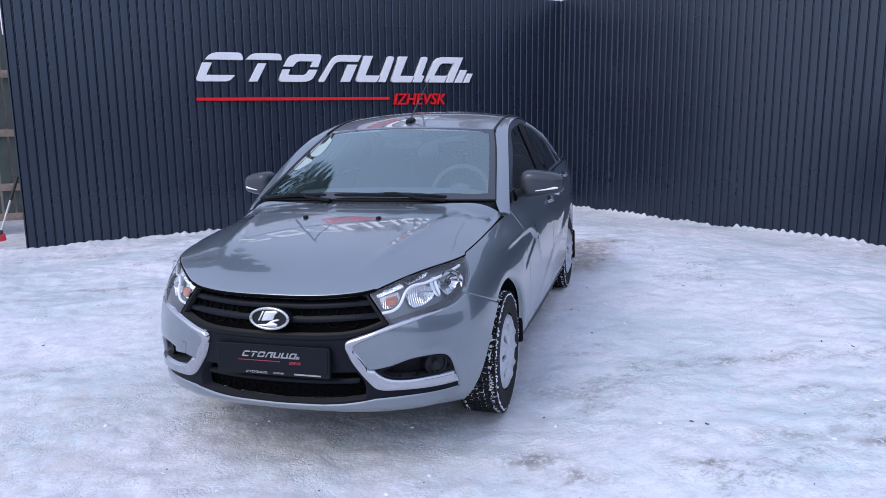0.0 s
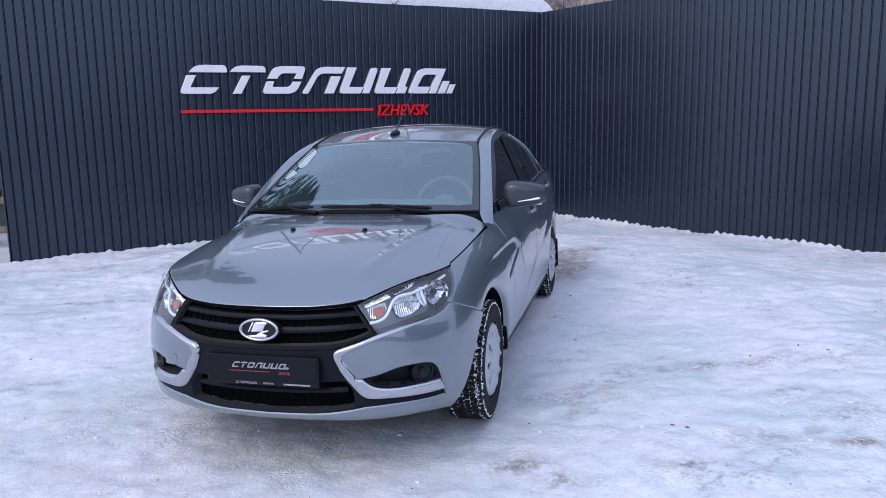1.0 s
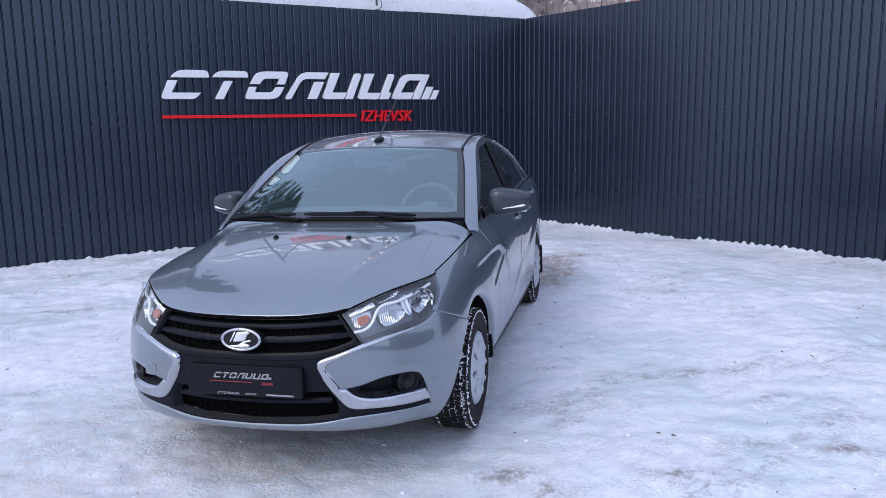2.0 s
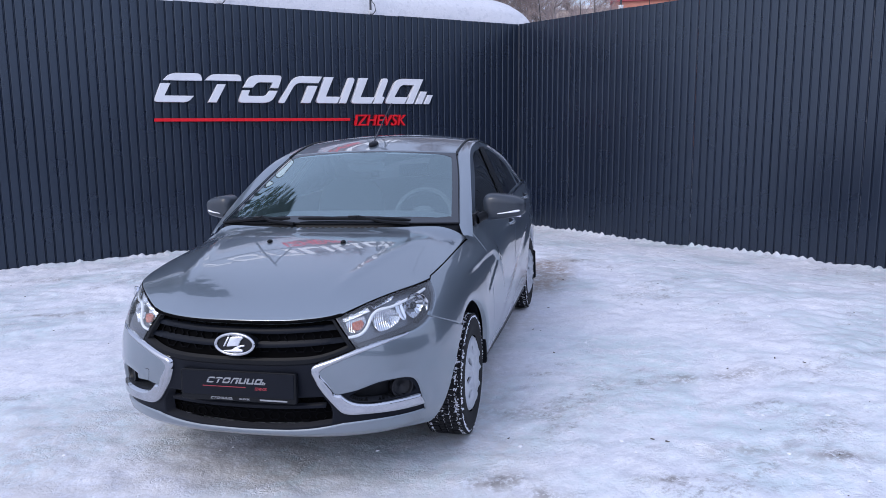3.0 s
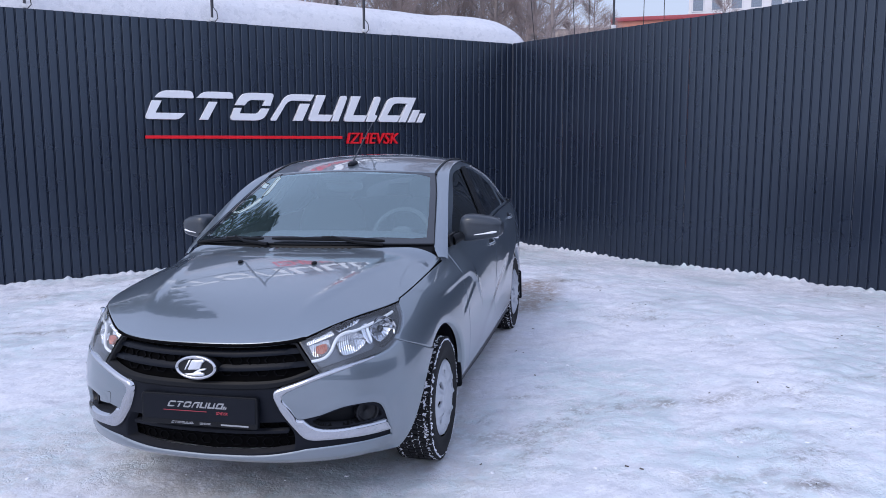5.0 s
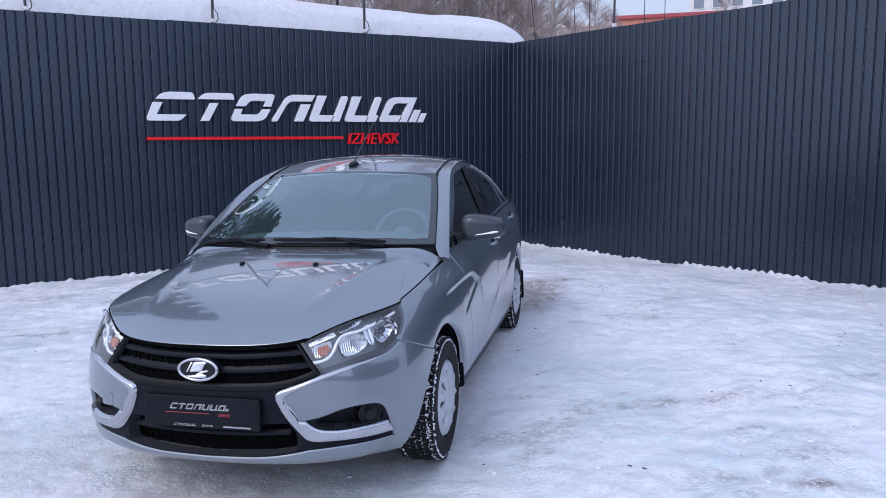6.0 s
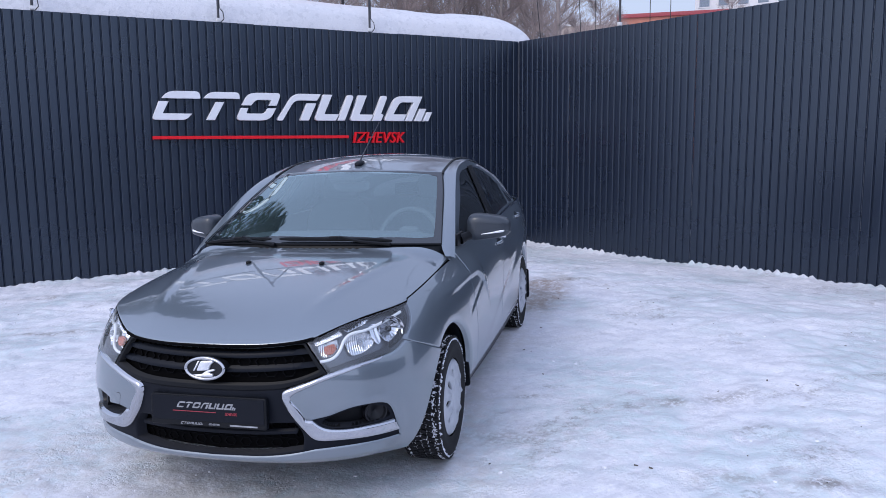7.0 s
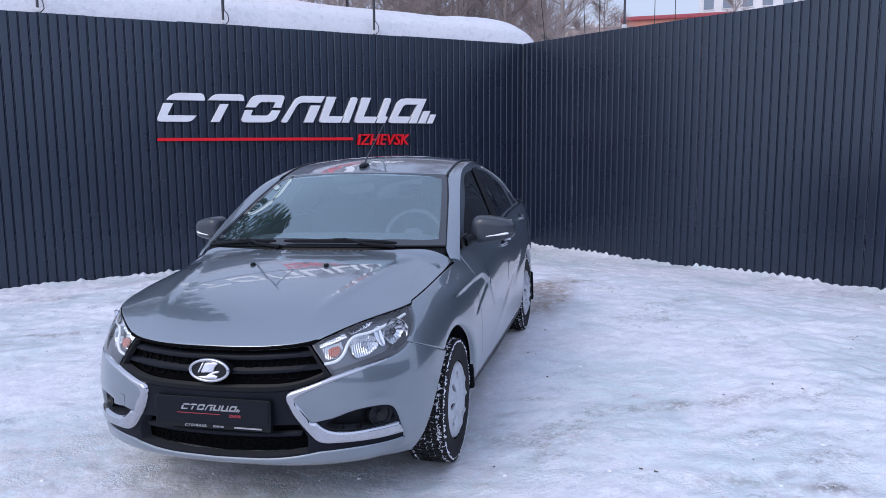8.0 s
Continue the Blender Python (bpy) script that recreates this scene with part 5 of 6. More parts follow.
part("rear_bumper", sheet(mirrored([(0, 0.26), (1.0, 0.26), (u_tail - flank_u(3.006), 0.26), (u_tail - flank_u(3.03), 0.594), (1.0, 0.594), (0, 0.594)]),
                          lambda a, b, rise: wrap(np.where(a < 0, -1.0, 1.0) * (u_tail - np.abs(a)), b, rise), 0.04, edge=0.004, depth=0.02), PAINT, car, flip=True)
pair("tail_lamp", sheet(rounded([(4.80, 0.78), (5.25, 0.80), (5.25, 0.93), (4.78, 0.97)], 0.04), on_wrap(0.006), 0.04, edge=0.006, depth=0.01), RED_LENS)
# sill coloured black to stand for the shadow under the doors
pair("sill", sheet(np.array(uz([(0.376, 0.22), (BASE - 0.376, 0.22), (BASE - 0.376, 0.283), (0.376, 0.283)])), on_wrap(-0.006), 0.05, edge=0.004, depth=0.02), BLACK)
w_top = even(np.concatenate([curve([(-p[0], p[1], p[2]) for p in roof_back[::-1]]), curve(roof_back)[1:]]), 25)
w_low_half = [(0, 2.98, 1.10), (0.35, 2.965, 1.09), (0.70, 2.95, 1.045)]
w_low = even(np.concatenate([curve([(-p[0], p[1], p[2]) for p in w_low_half[::-1]]), curve(w_low_half)[1:]]), 25)
part("rear_window", loft(w_top, w_low, 8, 0.03, (0, 0.4, 1)), DARK_GLASS, car, smooth=180, flip=True)
tail_line = np.array([wrap((1 if k > 0 else -1) * (u_tail - abs(k)), 1.040) for k in np.linspace(-(u_tail - flank_u(2.97)), u_tail - flank_u(2.97), 25)])
part("trunk_lid", loft(w_low, tail_line, 8, 0.02, (0, 0, 1)), PAINT, car, smooth=180, flip=True)

# inner shell, floor and wheel housings keep the daylight out
us = np.linspace(0, u_tail - 0.001, 150)
grid_z = np.linspace(0.30, 0.84, 14)
v, f = [], []
for u in us:
    v += [tuple(q) for q in wrap(np.full(14, u), grid_z, -0.10 if u > 0.9 else -0.12)]
for i in range(len(us) - 1):
    for j in range(13):
        mid = (np.array(v[i * 14 + j]) + np.array(v[(i + 1) * 14 + j + 1])) / 2
        if min(math.hypot(mid[1] - c, mid[2] - AXLE_Z) for c in (0, BASE)) > ARCH_R + 0.03:
            f.append((i * 14 + j, (i + 1) * 14 + j, (i + 1) * 14 + j + 1, i * 14 + j + 1))
inner_shell = (v, f)
floor = block((1.02, 3.6, 0.03), (0, 1.5, 0.25), 0.0)
sides_floor = block((1.5, 1.86, 0.03), (0, 1.317, 0.235), 0.0)
bay = block((0.96, 0.72, 0.02), (0, -0.16, 0.76), 0.0)
fire = block((1.40, 0.02, 0.7), (0, 0.22, 0.6), 0.0)
# all near-black, so the shade inside and under the body is coloured in
part("underbody", joined(inner_shell, flipped_x(inner_shell), floor, sides_floor, bay, fire, block((0.70, 0.02, 0.42), (0, -0.68, 0.50), 0), block((1.3, 0.02, 0.75), (0, 2.55, 0.65), 0)), VOID, car, "near-black sheets that darken the body's inside and underside", smooth=0)
for cy in (0, BASE):
    v, f = [], []
    for k in range(25):
        a = radians(22 + 146 * k / 24)
        v += [(x, cy - (ARCH_R + 0.008) * math.cos(a), AXLE_Z + (ARCH_R + 0.008) * math.sin(a)) for x in (0.42, 0.62, 0.83)]
    for k in range(24):
        f += [(k * 3 + q, k * 3 + q + 1, k * 3 + q + 4, k * 3 + q + 3) for q in range(2)]
    f.append(tuple(k * 3 for k in range(25)))
    pair("wheel_housing", (v, f), BLACK)
    foot = 0.235 if cy == 0 else 0.165
    flap = rounded([(0.66, foot), (0.862, foot), (0.858, 0.42), (0.70, 0.42)], 0.02)
    pair("mudflap", moved(slab(flap, 0.012, 0.003), pose(0, cy + 0.365, 0)), BLACK)

# wheels
R_TYRE, R_RIM = 0.310, 0.203
prof = [(-0.095, R_RIM - 0.008), (-0.094, R_RIM + 0.012), (-0.101, R_RIM + 0.035), (-0.103, R_RIM + 0.06), (-0.097, R_TYRE - 0.022), (-0.085, R_TYRE - 0.012), (-0.05, R_TYRE - 0.009), (0, R_TYRE - 0.008)]
prof = prof + [(-x, r) for x, r in prof[-2::-1]]
blocks_list = []
rng = random.Random(11)
for k in range(64):
    a = k * math.tau / 64
    for row, (x, wx) in enumerate(((-0.079, 0.028), (-0.046, 0.03), (-0.014, 0.026), (0.018, 0.026), (0.049, 0.03), (0.080, 0.028))):
        ang = a + (0.05 if row % 2 else 0) + rng.uniform(-0.008, 0.008)
        drop = 0.006 if row in (0, 5) else 0.0
        m = pose(0, 0, 0) @ Matrix.Rotation(ang, 4, "X") @ pose(x, 0, R_TYRE - 0.006 - drop, 0, -14 if row == 5 else 14 if row == 0 else 0, 18 if row in (1, 2) else -18 if row in (3, 4) else 0)
        blocks_list.append(moved(block((wx, 0.021, 0.014), (0, 0, 0), 0.0), m))
tyre_shape = joined(lathe(prof, 64), *blocks_list)
bits = []
for _ in range(4000):
    a, x = rng.uniform(0, math.tau), rng.choice((-0.096, -0.062, -0.03, 0.002, 0.033, 0.065, 0.096)) + rng.uniform(-0.018, 0.018)
    x = max(-0.094, min(0.094, x))
    s = rng.choice((0.0015, 0.002, 0.003, 0.0045))
    m = Matrix.Rotation(a, 4, "X") @ pose(x, 0, R_TYRE - (0.0085 if abs(x) < 0.086 else 0.020), rng.uniform(-30, 30), rng.uniform(-30, 30), rng.uniform(0, 180))
    bits.append(moved(block((s * rng.uniform(0.8, 5.0), s * rng.uniform(0.8, 2.0), 0.006), (0, 0, 0), 0.0), m))
bits_shape = joined(*bits)
cap_loop = [(0.200 * math.cos(k * math.tau / 60), 0.200 * math.sin(k * math.tau / 60)) for k in range(60)]
slots = []
for k in range(9):
    c = k * math.tau / 9
    slots.append([(r * math.cos(c + d), r * math.sin(c + d)) for r, d in ((0.096, -0.075), (0.142, -0.120), (0.149, 0.0), (0.142, 0.120), (0.096, 0.075), (0.090, 0.0))])


def cap_face(a, b, rise):
    """A dished cap with nine broad double-ribbed spokes and a raised hub."""
    r, t = np.hypot(a, b), np.arctan2(b, a)
    mid = np.exp(-((r - 0.125) / 0.030) ** 2)
    x = 0.094 + 0.022 * (1 - (r / 0.2) ** 2) - 0.016 * np.exp(-((r - 0.197) / 0.008) ** 2) - 0.008 * np.exp(-(r / 0.045) ** 2)
    x = x - 0.009 * np.cos(9 * t) * mid - 0.003 * np.cos(27 * t) * mid + 0.004 * np.exp(-((r - 0.068) / 0.008) ** 2)
    return np.stack([x + rise, a, b], -1)


cap_shape = sheet(cap_loop, cap_face, 0.009, holes=slots, edge=0.003, depth=0.012)
wheel_meshes = None
for cy in (0, BASE):
    for s in (1, -1):
        if wheel_meshes is None:
            wheel_meshes = (mesh_of("wheel", *lathe([(-0.09, R_RIM - 0.004), (-0.07, R_RIM - 0.02), (0.02, R_RIM - 0.025), (0.055, 0.12), (0.06, 0.0)], 40), VOID),
                            mesh_of("tyre", *tyre_shape, RUBBER, 30), mesh_of("hubcap", cap_shape[0], cap_shape[1], CAP, 40), mesh_of("packed_snow", *bits_shape, CRUST, 0))
        wheel = part("wheel", wheel_meshes[0], VOID, car)
        wheel.matrix_basis = pose(s * 0.752, cy, AXLE_Z - 0.001, rng.uniform(0, 40), 0, 0 if s > 0 else 180)
        part("tyre", wheel_meshes[1], RUBBER, wheel, "studded winter tyre")
        part("hubcap", wheel_meshes[2], CAP, wheel, "silver slotted hubcap")
        tagged(part("packed_snow", wheel_meshes[3], CRUST, wheel, "snow in the tread"), kind="stuff")

# mirrors
def pebble(size, power=2.6, n=20, m=14):
    v, f = [], []
    for i in range(m + 1):
        p = -math.pi / 2 + math.pi * i / m
        for k in range(n):
            a = k * math.tau / n
            c = [math.cos(p) * math.cos(a), math.cos(p) * math.sin(a), math.sin(p)]
            g = sum(abs(q) ** power for q in c) ** (-1 / power)
            v.append(tuple(q * g * s for q, s in zip(c, size)))
    for i in range(m):
        for k in range(n):
            f.append((i * n + k, i * n + (k + 1) % n, (i + 1) * n + (k + 1) % n, (i + 1) * n + k))
    return v, f


def housing():
    v, f = pebble((0.118, 0.085, 0.076), 4.2, 36, 24)
    out = []
    for x, y, z in v:
        k = (x + 0.118) / 0.236
        y = min(y, 0.035)
        z = z * (1.02 - 0.30 * max(0, k) ** 2.5) if z > 0 else z * (1.12 - 0.60 * k)
        y = y + 0.035 * k * k
        out.append((x, y, z))
    return out, f


MIRROR_AT = pose(0.922, 0.715, 1.078, 0, 4, 6) @ Matrix.Diagonal((1.07, 1, 1.04, 1))
FAR_MIRROR_AT = pose(0.898, 0.715, 1.078, 0, 4, 6) @ Matrix.Diagonal((0.88, 1, 1.0, 1))


def mirror_pair(name, shape, mat, label="", parent=None, smooth=40):
    """Like pair, with the far mirror folded a little closer to its door."""
    made = []
    for k, at in enumerate((MIRROR_AT, FAR_MIRROR_AT)):
        placed = moved(shape, at)
        made.append(part(name, placed if k == 0 else flipped_x(placed), mat, parent[k] if parent else car, label, smooth))
    return made


arms = mirror_pair("door_mirror", housing(), MIRROR_SHELL, "dark grey mirror housing", smooth=70)
pair("mirror_foot", joined(tube([(0.775, 0.60, 1.025), (0.80, 0.62, 1.035), (0.835, 0.67, 1.045)], [0.034, 0.026, 0.028], 10), block((0.02, 0.16, 0.07), (0.772, 0.585, 1.03), 0.01)), BLACK, parent=arms)
mirror_pair("mirror_lamp", tube([(-0.035, -0.079, -0.031), (0.02, -0.078, -0.020), (0.06, -0.066, -0.012), (0.094, -0.035, -0.006), (0.108, -0.008, -0.004)], [0.002, 0.004, 0.0065, 0.0085, 0.006], 8),
     material("clear_repeater", (0.8, 0.81, 0.83), 0.2, coat=0.6), parent=arms)
mirror_pair("mirror_glass", block((0.185, 0.004, 0.115), (0.0, 0.045, 0), 0.002), MIRROR, parent=arms)

part("screen_seal", tube([tuple(q + np.array([0, -0.004, 0.002])) for q in np.concatenate([(curve(screen_low) * (-1, 1, 1))[::-1], curve(screen_low)[1:]])], 0.006, 6), BLACK, car)

# wipers, washer jets, aerial, cowl
def on_screen(x, y, out):
    return tuple(screen_face(np.array(x), np.array(y), np.array(out)))


part("cowl", loft(even(np.concatenate([(hood_back * (-1, 1, 1))[::-1], hood_back[1:]]), 31) + np.array([0, 0.0, -0.014]),
                  even(np.concatenate([(curve(screen_low) * (-1, 1, 1))[::-1], curve(screen_low)[1:]]), 31) + np.array([0, 0.0, -0.004]), 4, -0.012, (0, 0, 1)), BLACK, car, smooth=60, flip=True)
for x_pivot, x0, x1 in ((0.16, -0.18, 0.46), (-0.50, -0.66, -0.235)):
    wiper = part("wiper", tube([on_screen(x, 0.270 + 0.19 * (x * x), 0.018) for x in np.linspace(x0, x1, 12)], [0.006] + [0.0105] * 10 + [0.006], 6), BLACK, car)
    part("wiper_arm", tube([(x_pivot + 0.30, 0.235 + 0.19 * (x_pivot + 0.3) ** 2, 1.040), (x_pivot + 0.15, 0.240 + 0.19 * (x_pivot + 0.15) ** 2, 1.054), on_screen((x0 + x1) / 2 + 0.03, 0.276 + 0.19 * ((x0 + x1) / 2) ** 2, 0.030)], [0.011, 0.009, 0.007], 6), BLACK, wiper)
    part("wiper_joint", block((0.05, 0.02, 0.016), on_screen((x0 + x1) / 2, 0.273 + 0.19 * ((x0 + x1) / 2) ** 2, 0.026), 0.004), BLACK, wiper)
for x in (-0.2, 0.205):
    z = float(hood_face(np.array(x), np.array(-0.07))[2])
    part("washer_jet", moved(pebble((0.013, 0.018, 0.010), 2.2, 12, 8), pose(x, -0.07, z + 0.004)), BLACK, car)
z = float(roof_face(np.array(0.0), np.array(1.115))[2])
aerial = part("aerial", moved(pebble((0.028, 0.050, 0.017), 2.6, 18, 10), pose(0.003, 1.115, z + 0.005, 10)), GREY_PLASTIC, car, "roof aerial with thin whip")
part("whip", tube([(0.003, 1.125, z + 0.02), (0.003, 1.33, z + 0.145), (0.003, 1.56, z + 0.275)], [0.005, 0.0035, 0.0028], 6), STEEL, aerial)

# cabin
part("dashboard", joined(moved(pebble((0.68, 0.26, 0.10), 4, 28, 12), pose(0, 0.62, 0.955)), block((0.30, 0.10, 0.24), (0, 0.86, 0.86), 0.03)), TRIM, car)
wheel_at = pose(0.36, 0.98, 0.985, 66, 0, 0)
steering = part("steering_wheel", moved(joined(tube([(0.185 * math.cos(k * math.tau / 32), 0.185 * math.sin(k * math.tau / 32), 0) for k in range(33)], 0.016, 8), block((0.34, 0.045, 0.02), (0, 0, -0.01), 0.008)), wheel_at), TRIM, car)
part("steering_hub", moved(pebble((0.075, 0.07, 0.03), 3, 16, 10), wheel_at), TRIM, steering)
for s in (1, -1):
    seat = part("front_seat", joined(moved(pebble((0.26, 0.27, 0.10), 3.5, 20, 12), pose(s * 0.36, 1.30, 0.55)), moved(pebble((0.25, 0.09, 0.33), 3.5, 20, 14), pose(s * 0.36, 1.60, 0.86, -16))), SEAT, car)
    part("headrest", moved(pebble((0.14, 0.06, 0.10), 3, 16, 12), pose(s * 0.36, 1.71, 1.245, -12)), SEAT, seat)
part("rear_seat", joined(moved(pebble((0.64, 0.25, 0.12), 4, 24, 12), pose(0, 2.05, 0.52)), moved(pebble((0.64, 0.10, 0.32), 4, 24, 12), pose(0, 2.42, 0.82, -22))), SEAT, car)
part("cabin_mirror", moved(pebble((0.12, 0.025, 0.038), 3.5, 18, 10), pose(0.0, 0.955, 1.315)), TRIM, car)


# ---- behind the fence ----
poles = []
for x, top in ((-1.19, 1.9), (0.97, 1.9), (3.10, 1.9)):
    z = 0.9
    pole = tagged(part("fence_pole", tube([(x, 6.635, z), (x, 6.635, TOP + top)], 0.016, 10), STEEL), "thin grey steel pipe fixed behind the fence", "pole", "poles along the fence")
    part("clamp", block((0.05, 0.03, 0.05), (x, 6.63, TOP + 0.04), 0.006), PALE, pole)
    part("cable", tube([(x + 0.02, 6.63, TOP + 0.0), (x + 0.07, 6.62, TOP + 0.06), (x + 0.06, 6.62, TOP + 0.14), (x + 0.018, 6.635, TOP + 0.2), (x + 0.018, 6.635, TOP + top - 0.1)], 0.006, 6), CABLE, pole)
for along in (1.9, 4.35):
    x, y = CORNER[0] + RIGHT[0] * along - RIGHT[1] * 0.06, CORNER[1] + RIGHT[1] * along + RIGHT[0] * 0.06
    pole = tagged(part("fence_pole", tube([(x, y, 0.9), (x, y, TOP + 1.9)], 0.016, 10), STEEL), "thin grey steel pipe fixed behind the fence", "pole", "poles along the fence")
    part("clamp", block((0.05, 0.05, 0.05), (x, y, TOP + 0.04), 0.006), PALE, pole)

# a second sign stands above the shed's front, stayed from the poles; it shows only as a mirror image in the hood and roof
SIGN_Y, SIGN_X, SIGN_Z, SIGN_LONG, SIGN_TALL = 7.40, -0.95, 4.40, 1.24, 1.45
upper = tagged(new("pole_sign"), "lit white letter shapes and a red word on poles", "sign")
upper.location = (0, SIGN_Y, 0)
for stroke in STROKES:
    outline = [(SIGN_X + (x - 0.055) * SIGN_LONG, SIGN_Z + (z - 1.95) * SIGN_TALL) for x, z in rounded(stroke, 0.02, 4)]
    face = part("letter_stroke", slab(outline, 0.05, 0.006), PURE_WHITE, upper, smooth=30)
    part("rim", tube([(x, 0.004, z) for x, z in [*outline, outline[0]]], 0.009, 6), CABLE, face, "dark edge")
v, f = lettering("IZHEVSK", 0.22, 0.05, 0.22, 0.004)
v[:, 0] *= 1.30 / v[:, 0].max()
v[:, 2] *= 0.36 / v[:, 2].max()
part("word", (v + np.array([1.55, 0.004, 3.90]), f), LIT_RED, upper, "red italic word IZHEVSK", smooth=0)
part("rail", joined(*[block((5.6, 0.03, 0.03), (1.5, 0.06, z), 0.004) for z in (SIGN_Z - 0.05, SIGN_Z + 0.48)]), CABLE, upper)
for x in (-1.19, 0.97, 3.10):
    part("stay", tube([(x, 6.635 - SIGN_Y, 4.55), (x + 0.1, 0.06, SIGN_Z + 0.48)], 0.014, 6), CABLE, upper)
    part("stay", tube([(x, 6.635 - SIGN_Y, 4.95), (x + 0.7, 0.06, SIGN_Z - 0.05)], 0.014, 6), CABLE, upper)
# low shed under deep snow
shed = tagged(new("shed"), "low grey shed under a thick rounded snow cap", "shed")
part("shed_wall", block((7.5, 3.4, 3.1), (2.05, 8.62, 1.5), 0.02), WALL, shed)
n, m = 150, 60
v, f = [], []
for i in range(n + 1):
    for j in range(m + 1):
        a, b = -1 + 2 * i / n, -1 + 2 * j / m
        g = (1 - abs(a) ** 16) * (1 - abs(b) ** 5)
        h = max(0.0, g) ** 0.38
        x, y = 2.03 + 3.99 * a, 8.65 + 1.95 * b
        z = 3.10 + 0.66 * h + 0.035 * float(lattice(np.array([x]), np.array([y]), 1.1, 31)[0]) * h + 0.012 * float(lattice(np.array([x]), np.array([y]), 0.3, 32)[0]) * h
        z = z + 0.03 * h * math.sin(x * 0.9 + 1.2)
        v.append((x, y, z))
for i in range(n):
    for j in range(m):
        a = i * (m + 1) + j
        f.append((a, a + m + 1, a + m + 2, a + 1))
part("snow_cap", (v, f), FRESH, shed, "thick fresh snow", smooth=180)
tagged(part("roof_post", tube([(3.05, 7.6, 3.0), (3.05, 7.6, 5.6)], 0.024, 8), CABLE), "thin black post standing up out of roof snow", "post")

# thin stay wires beyond the corner
for bearing, distance, lean in ((35.3, 12.6, 0.55), (37.8, 12.8, 0.25), (38.5, 13.0, 0.0), (42.2, 13.2, -0.1), (43.6, 13.4, -0.1)):
    a = radians(bearing)
    x, y = -1.08 + math.sin(a) * distance, -3.81 + math.cos(a) * distance
    tagged(part("stay_wire", tube([(x + lean * 0.3, y, 0.0), (x - lean * 1.4, y + 0.2, 8.5)], 0.0065, 5), CABLE), "thin dark stay wire rising from behind the fence", "wire", "stay wires beyond the fence")

# old slatted fence and shovel beyond the fence's free end
old = tagged(new("wall_3"), "old slatted fence with weathered wooden rails", "fence", kind="structure")
slat = mesh_of("slat", *block((0.125, 0.014, 2.5), (0, 0, 1.25), 0.002), SLAT, 0)
for k in range(26):
    ob = part("slat", slat, SLAT, old)
    ob.location = (-5.9 + k * 0.155, 8.25, 0.12)
for z in (0.16, 0.57, 1.31, 2.1):
    part("rail", block((4.1, 0.045, 0.10), (-3.95, 8.22, z), 0.006), WOOD, old)
shovel = tagged(new("snow_shovel"), "snow shovel with black grip, pale shaft and red blade leaning upright", "shovel")
top, foot = Vector((-2.085, 6.95, 0.80)), Vector((-2.36, 6.90, 0.04))
part("shaft", tube([foot, top], 0.013, 8), SHAFT, shovel)
part("grip", tube([foot.lerp(top, 0.62), top], 0.018, 8), CABLE, shovel)
part("socket", tube([foot, foot.lerp(top, 0.14)], 0.022, 8), CABLE, shovel)
part("blade", moved(block((0.30, 0.05, 0.10), (-0.05, 0, 0.0), 0.02), Matrix.Translation((-2.38, 6.9, 0.05)) @ pose(0, 0, 0, 0, -8, 10)), SHOVEL_RED, shovel, "red plastic blade")

# bare trees
def bare_tree(seed, height):
    r = random.Random(seed)
    trunk = [(0, 0, -0.2)]
    for k in range(1, 13):
        trunk.append((trunk[-1][0] + r.uniform(-0.08, 0.08), trunk[-1][1] + r.uniform(-0.08, 0.08), height * k / 12))
    rad = [0.105 * (1 - k / 12.6) + 0.008 for k in range(13)]
    limbs, twigs = [tube(trunk, rad, 8)], []
    for k in range(70):
        q = r.uniform(0.22, 0.98)
        i = min(11, int(q * 12))
        base = Vector(trunk[i]).lerp(Vector(trunk[i + 1]), q * 12 - i)
        a, long = r.uniform(0, math.tau), (1 - q) * height * 0.20 + 0.5
        way = Vector((math.cos(a), math.sin(a), r.uniform(0.15, 0.7))).normalized()
        line = [base]
        for s in range(4):
            way = (way + Vector((r.uniform(-0.2, 0.2), r.uniform(-0.2, 0.2), 0.12))).normalized()
            line.append(line[-1] + way * long / 4)
        limbs.append(tube(line, [0.035 * (1 - q) + 0.012, 0.018, 0.012, 0.008, 0.004], 4, False))
        for s in range(34):
            j = r.randint(1, 3)
            p = line[j].lerp(line[j + 1], r.random())
            d = (way + Vector((r.uniform(-1, 1), r.uniform(-1, 1), r.uniform(-0.5, 0.9)))).normalized()
            q1 = p + d * r.uniform(0.25, 0.6)
            q2 = q1 + (d + Vector((r.uniform(-0.5, 0.5), r.uniform(-0.5, 0.5), 0.3))).normalized() * r.uniform(0.2, 0.5)
            twigs.append(tube([p, q1, q2], [0.007, 0.005, 0.003], 3, False))
    return joined(*limbs), joined(*twigs)


kinds = []
for seed, height in ((1, 13.5), (2, 12.0), (3, 15.0)):
    limbs, twigs = bare_tree(seed, height)
    kinds.append((mesh_of("trunk", *limbs, BARK, 60), mesh_of("crown", *twigs, TWIG, 0)))
r = random.Random(8)
stand = [(14 + 1.15 * k + r.uniform(-0.4, 0.4), r.uniform(28, 46), r.uniform(0.85, 1.15)) for k in range(20)] + [(23 + 0.85 * k + r.uniform(-0.3, 0.3), r.uniform(30, 50), r.uniform(0.95, 1.2)) for k in range(14)]
stand += [(37.0, 44, 0.72), (38.6, 48, 0.80), (39.8, 50, 0.74), (41.5, 52, 0.72), (47.5, 60, 0.86)]
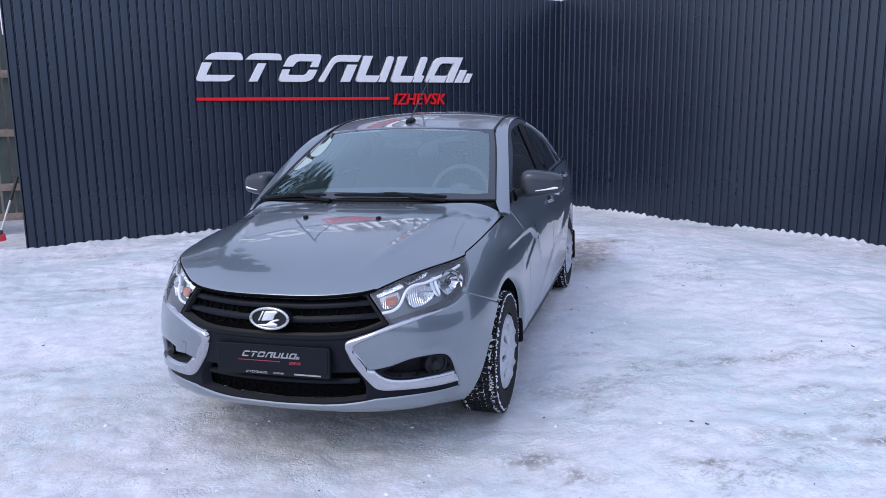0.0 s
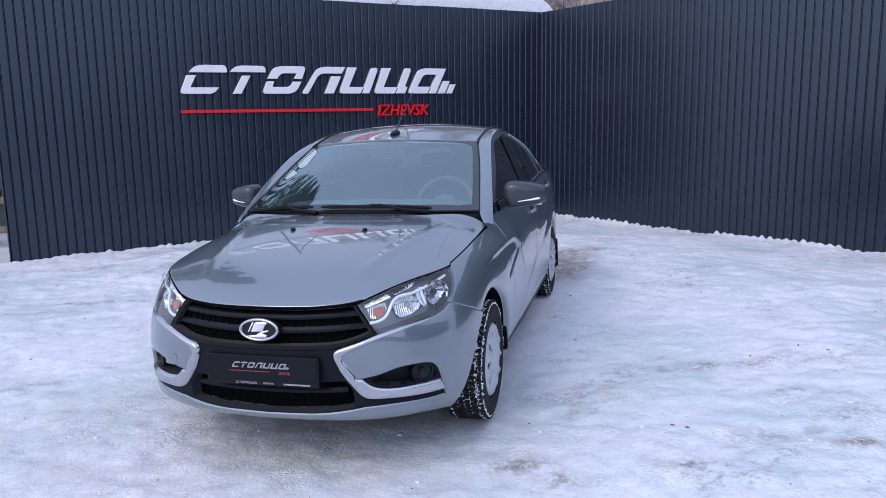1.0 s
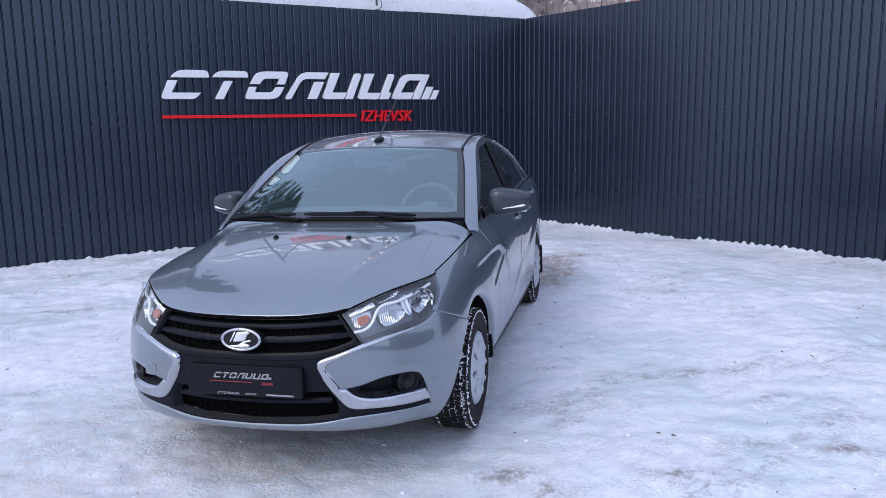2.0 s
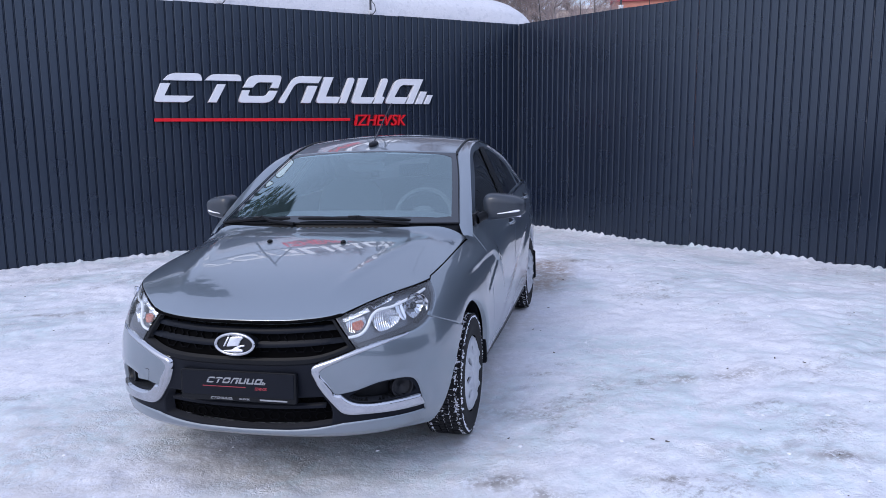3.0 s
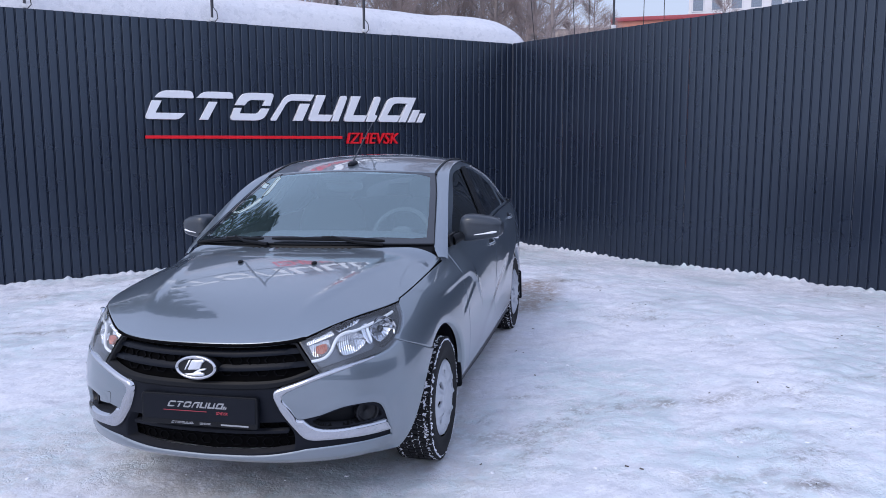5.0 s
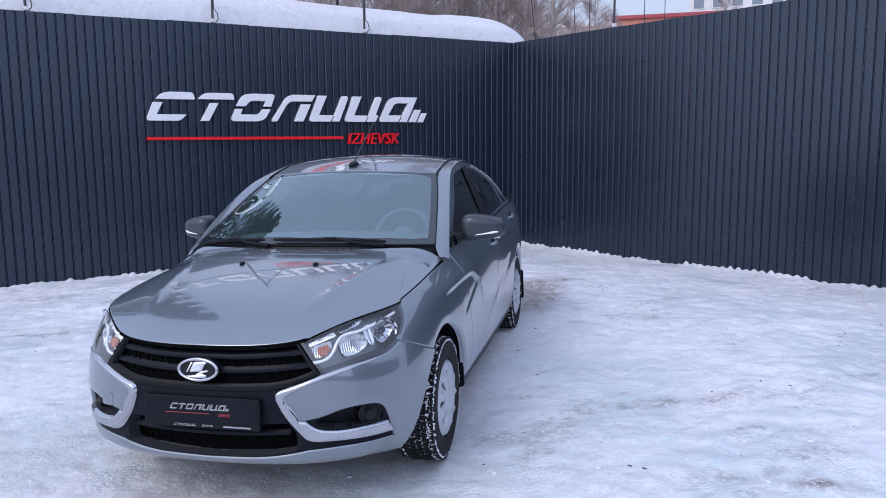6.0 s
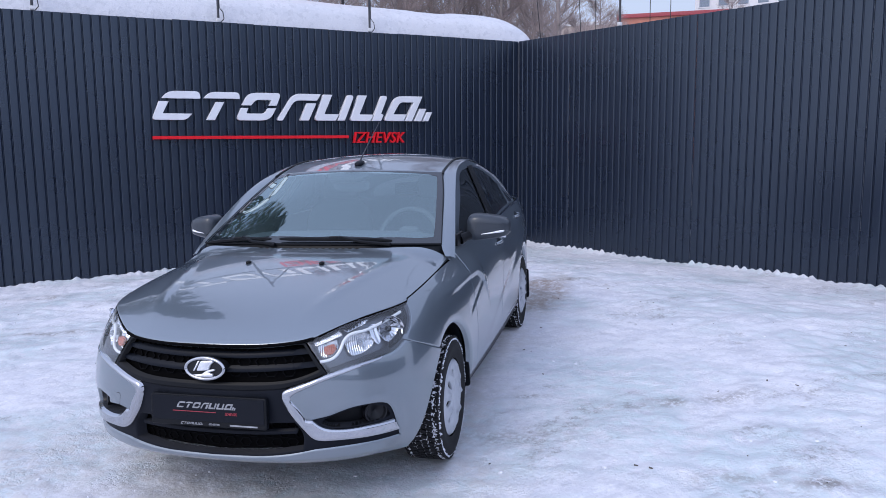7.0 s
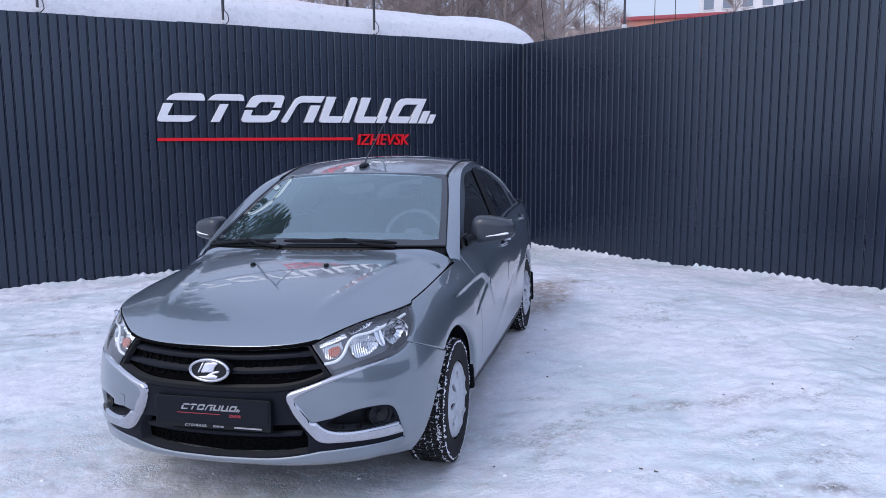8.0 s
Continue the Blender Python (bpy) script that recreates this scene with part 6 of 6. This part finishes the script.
for k, (bearing, distance, size) in enumerate(stand):
    a = radians(bearing)
    tree = tagged(new("bare_tree"), "bare leafless tree with fine grey-brown twigs", "tree", "trees beyond the fence")
    tree.matrix_world = pose(-1.1 + math.sin(a) * distance, -3.8 + math.cos(a) * distance, 0, 0, 0, r.uniform(0, 360)) @ Matrix.Scale(size, 4)
    part("trunk", kinds[k % 3][0], BARK, tree)
    part("crown", kinds[k % 3][1], TWIG, tree)


def spruce(seed, height, reach):
    """Drooping needled boughs round a straight trunk."""
    r = random.Random(seed)
    v, f = [], []
    for k in range(150):
        q = (k + r.random()) / 150
        z, long = height * (0.34 + 0.65 * q), reach * (1 - q) ** 0.8 + 0.25
        a = k * 2.399 + r.uniform(-0.2, 0.2)
        for s in range(46):
            t = r.random() ** 0.7
            side = r.uniform(-1, 1) * 0.30 * long * (1 - t * 0.6)
            c = Vector((math.cos(a), math.sin(a), 0)) * long * t + Vector((-math.sin(a), math.cos(a), 0)) * side + Vector((0, 0, z - 0.35 * long * t * t - abs(side) * 0.25))
            d = Vector((math.cos(a + side), math.sin(a + side), r.uniform(-0.6, 0.1))).normalized()
            w = d.cross(Vector((r.uniform(-1, 1), r.uniform(-1, 1), 1))).normalized() * r.uniform(0.025, 0.05)
            e = c + d * r.uniform(0.16, 0.34)
            n0 = len(v)
            v += [tuple(c - w * 0.5), tuple(c + w * 0.5), tuple((c + e) / 2 + w), tuple(e), tuple((c + e) / 2 - w), tuple((c + e) / 2 + Vector((0, 0, 0.03)))]
            f += [(n0, n0 + 1, n0 + 5), (n0 + 1, n0 + 2, n0 + 5), (n0 + 2, n0 + 3, n0 + 5), (n0 + 3, n0 + 4, n0 + 5), (n0 + 4, n0, n0 + 5)]
    return tube([(0, 0, -0.2), (0, 0, height * 0.5), (0, 0, height)], [0.2, 0.12, 0.02], 8), (v, f)


trunk, crown = spruce(4, 13.0, 2.6)
tree = tagged(new("spruce"), "tall dark green spruce with drooping boughs", "tree")
tree.location = (-2.5, 10.0, 0)
part("trunk", trunk, BARK, tree)
part("crown", crown, NEEDLE, tree, smooth=0)

# behind the walk: dark walls added out of view, for a dark band mirrored in chrome, paint and sheet
REFLECTED_DARK = material("dark_reflected_wall", (0.06, 0.065, 0.075), 0.6, vary=0.15, scale=1.5)
tagged(part("wall_4", block((56, 0.3, 8.0), (33, -26.0, 3.9), 0.02), REFLECTED_DARK, smooth=0), "tall dark wall added out of view to darken reflections", "wall", kind="structure")
tagged(part("wall_5", block((50, 0.12, 2.4), (-20, -26.1, 1.1), 0.02), REFLECTED_DARK, smooth=0), "low dark wall added out of view to continue the reflected band", "fence", kind="structure")

# far buildings
def far_building(name, label, bearing, distance, width, height, mat, trim, storeys, bays, turn, group=""):
    a = radians(bearing)
    b = tagged(new(name), label, "building")
    b.matrix_world = pose(-1.1 + math.sin(a) * distance, -3.8 + math.cos(a) * distance, 0, 0, 0, turn)
    part("wall", block((width, 12, height), (0, 6, height / 2), 0.05), mat, b)
    part("roof_edge", block((width + 0.5, 12.5, 0.35), (0, 6, height + 0.15), 0.05), trim, b)
    pane = mesh_of("pane", *block((1.1, 0.06, 1.3), (0, 0, 0), 0.01), DARK_PANE, 0)
    sill = mesh_of("window_frame", *block((1.35, 0.1, 1.55), (0, 0, 0), 0.02), PALE, 0)
    for s in range(storeys):
        for k in range(bays):
            w = part("window", sill, PALE, b)
            w.location = ((k + 0.5) * width / bays - width / 2, -0.02, height - 2.0 - s * 3.0)
            p = part("pane", pane, DARK_PANE, w)
            p.location = (0, -0.05, 0)
    return b


DARK_PANE = material("far_window_pane", (0.16, 0.20, 0.25), 0.15, vary=0.2)
RED_EDGE = material("dark_red_roof_edge", (0.30, 0.05, 0.06), 0.6, vary=0.1)
far_building("brick_building", "orange brick building with a dark red roof edge", 43.6, 75, 9.6, 13.4, BRICK, RED_EDGE, 2, 4, -42)
far_building("beige_building", "beige low building behind bare trees", 38.4, 85, 9, 14.4, material("beige_render_far", (0.40, 0.34, 0.30), 0.8, vary=0.1), PALE, 2, 3, -38)
far_building("apartment_building", "pale apartment tower with many windows and a red stripe", 52.0, 95, 23, 38, PALE, RED_EDGE, 11, 11, -50)
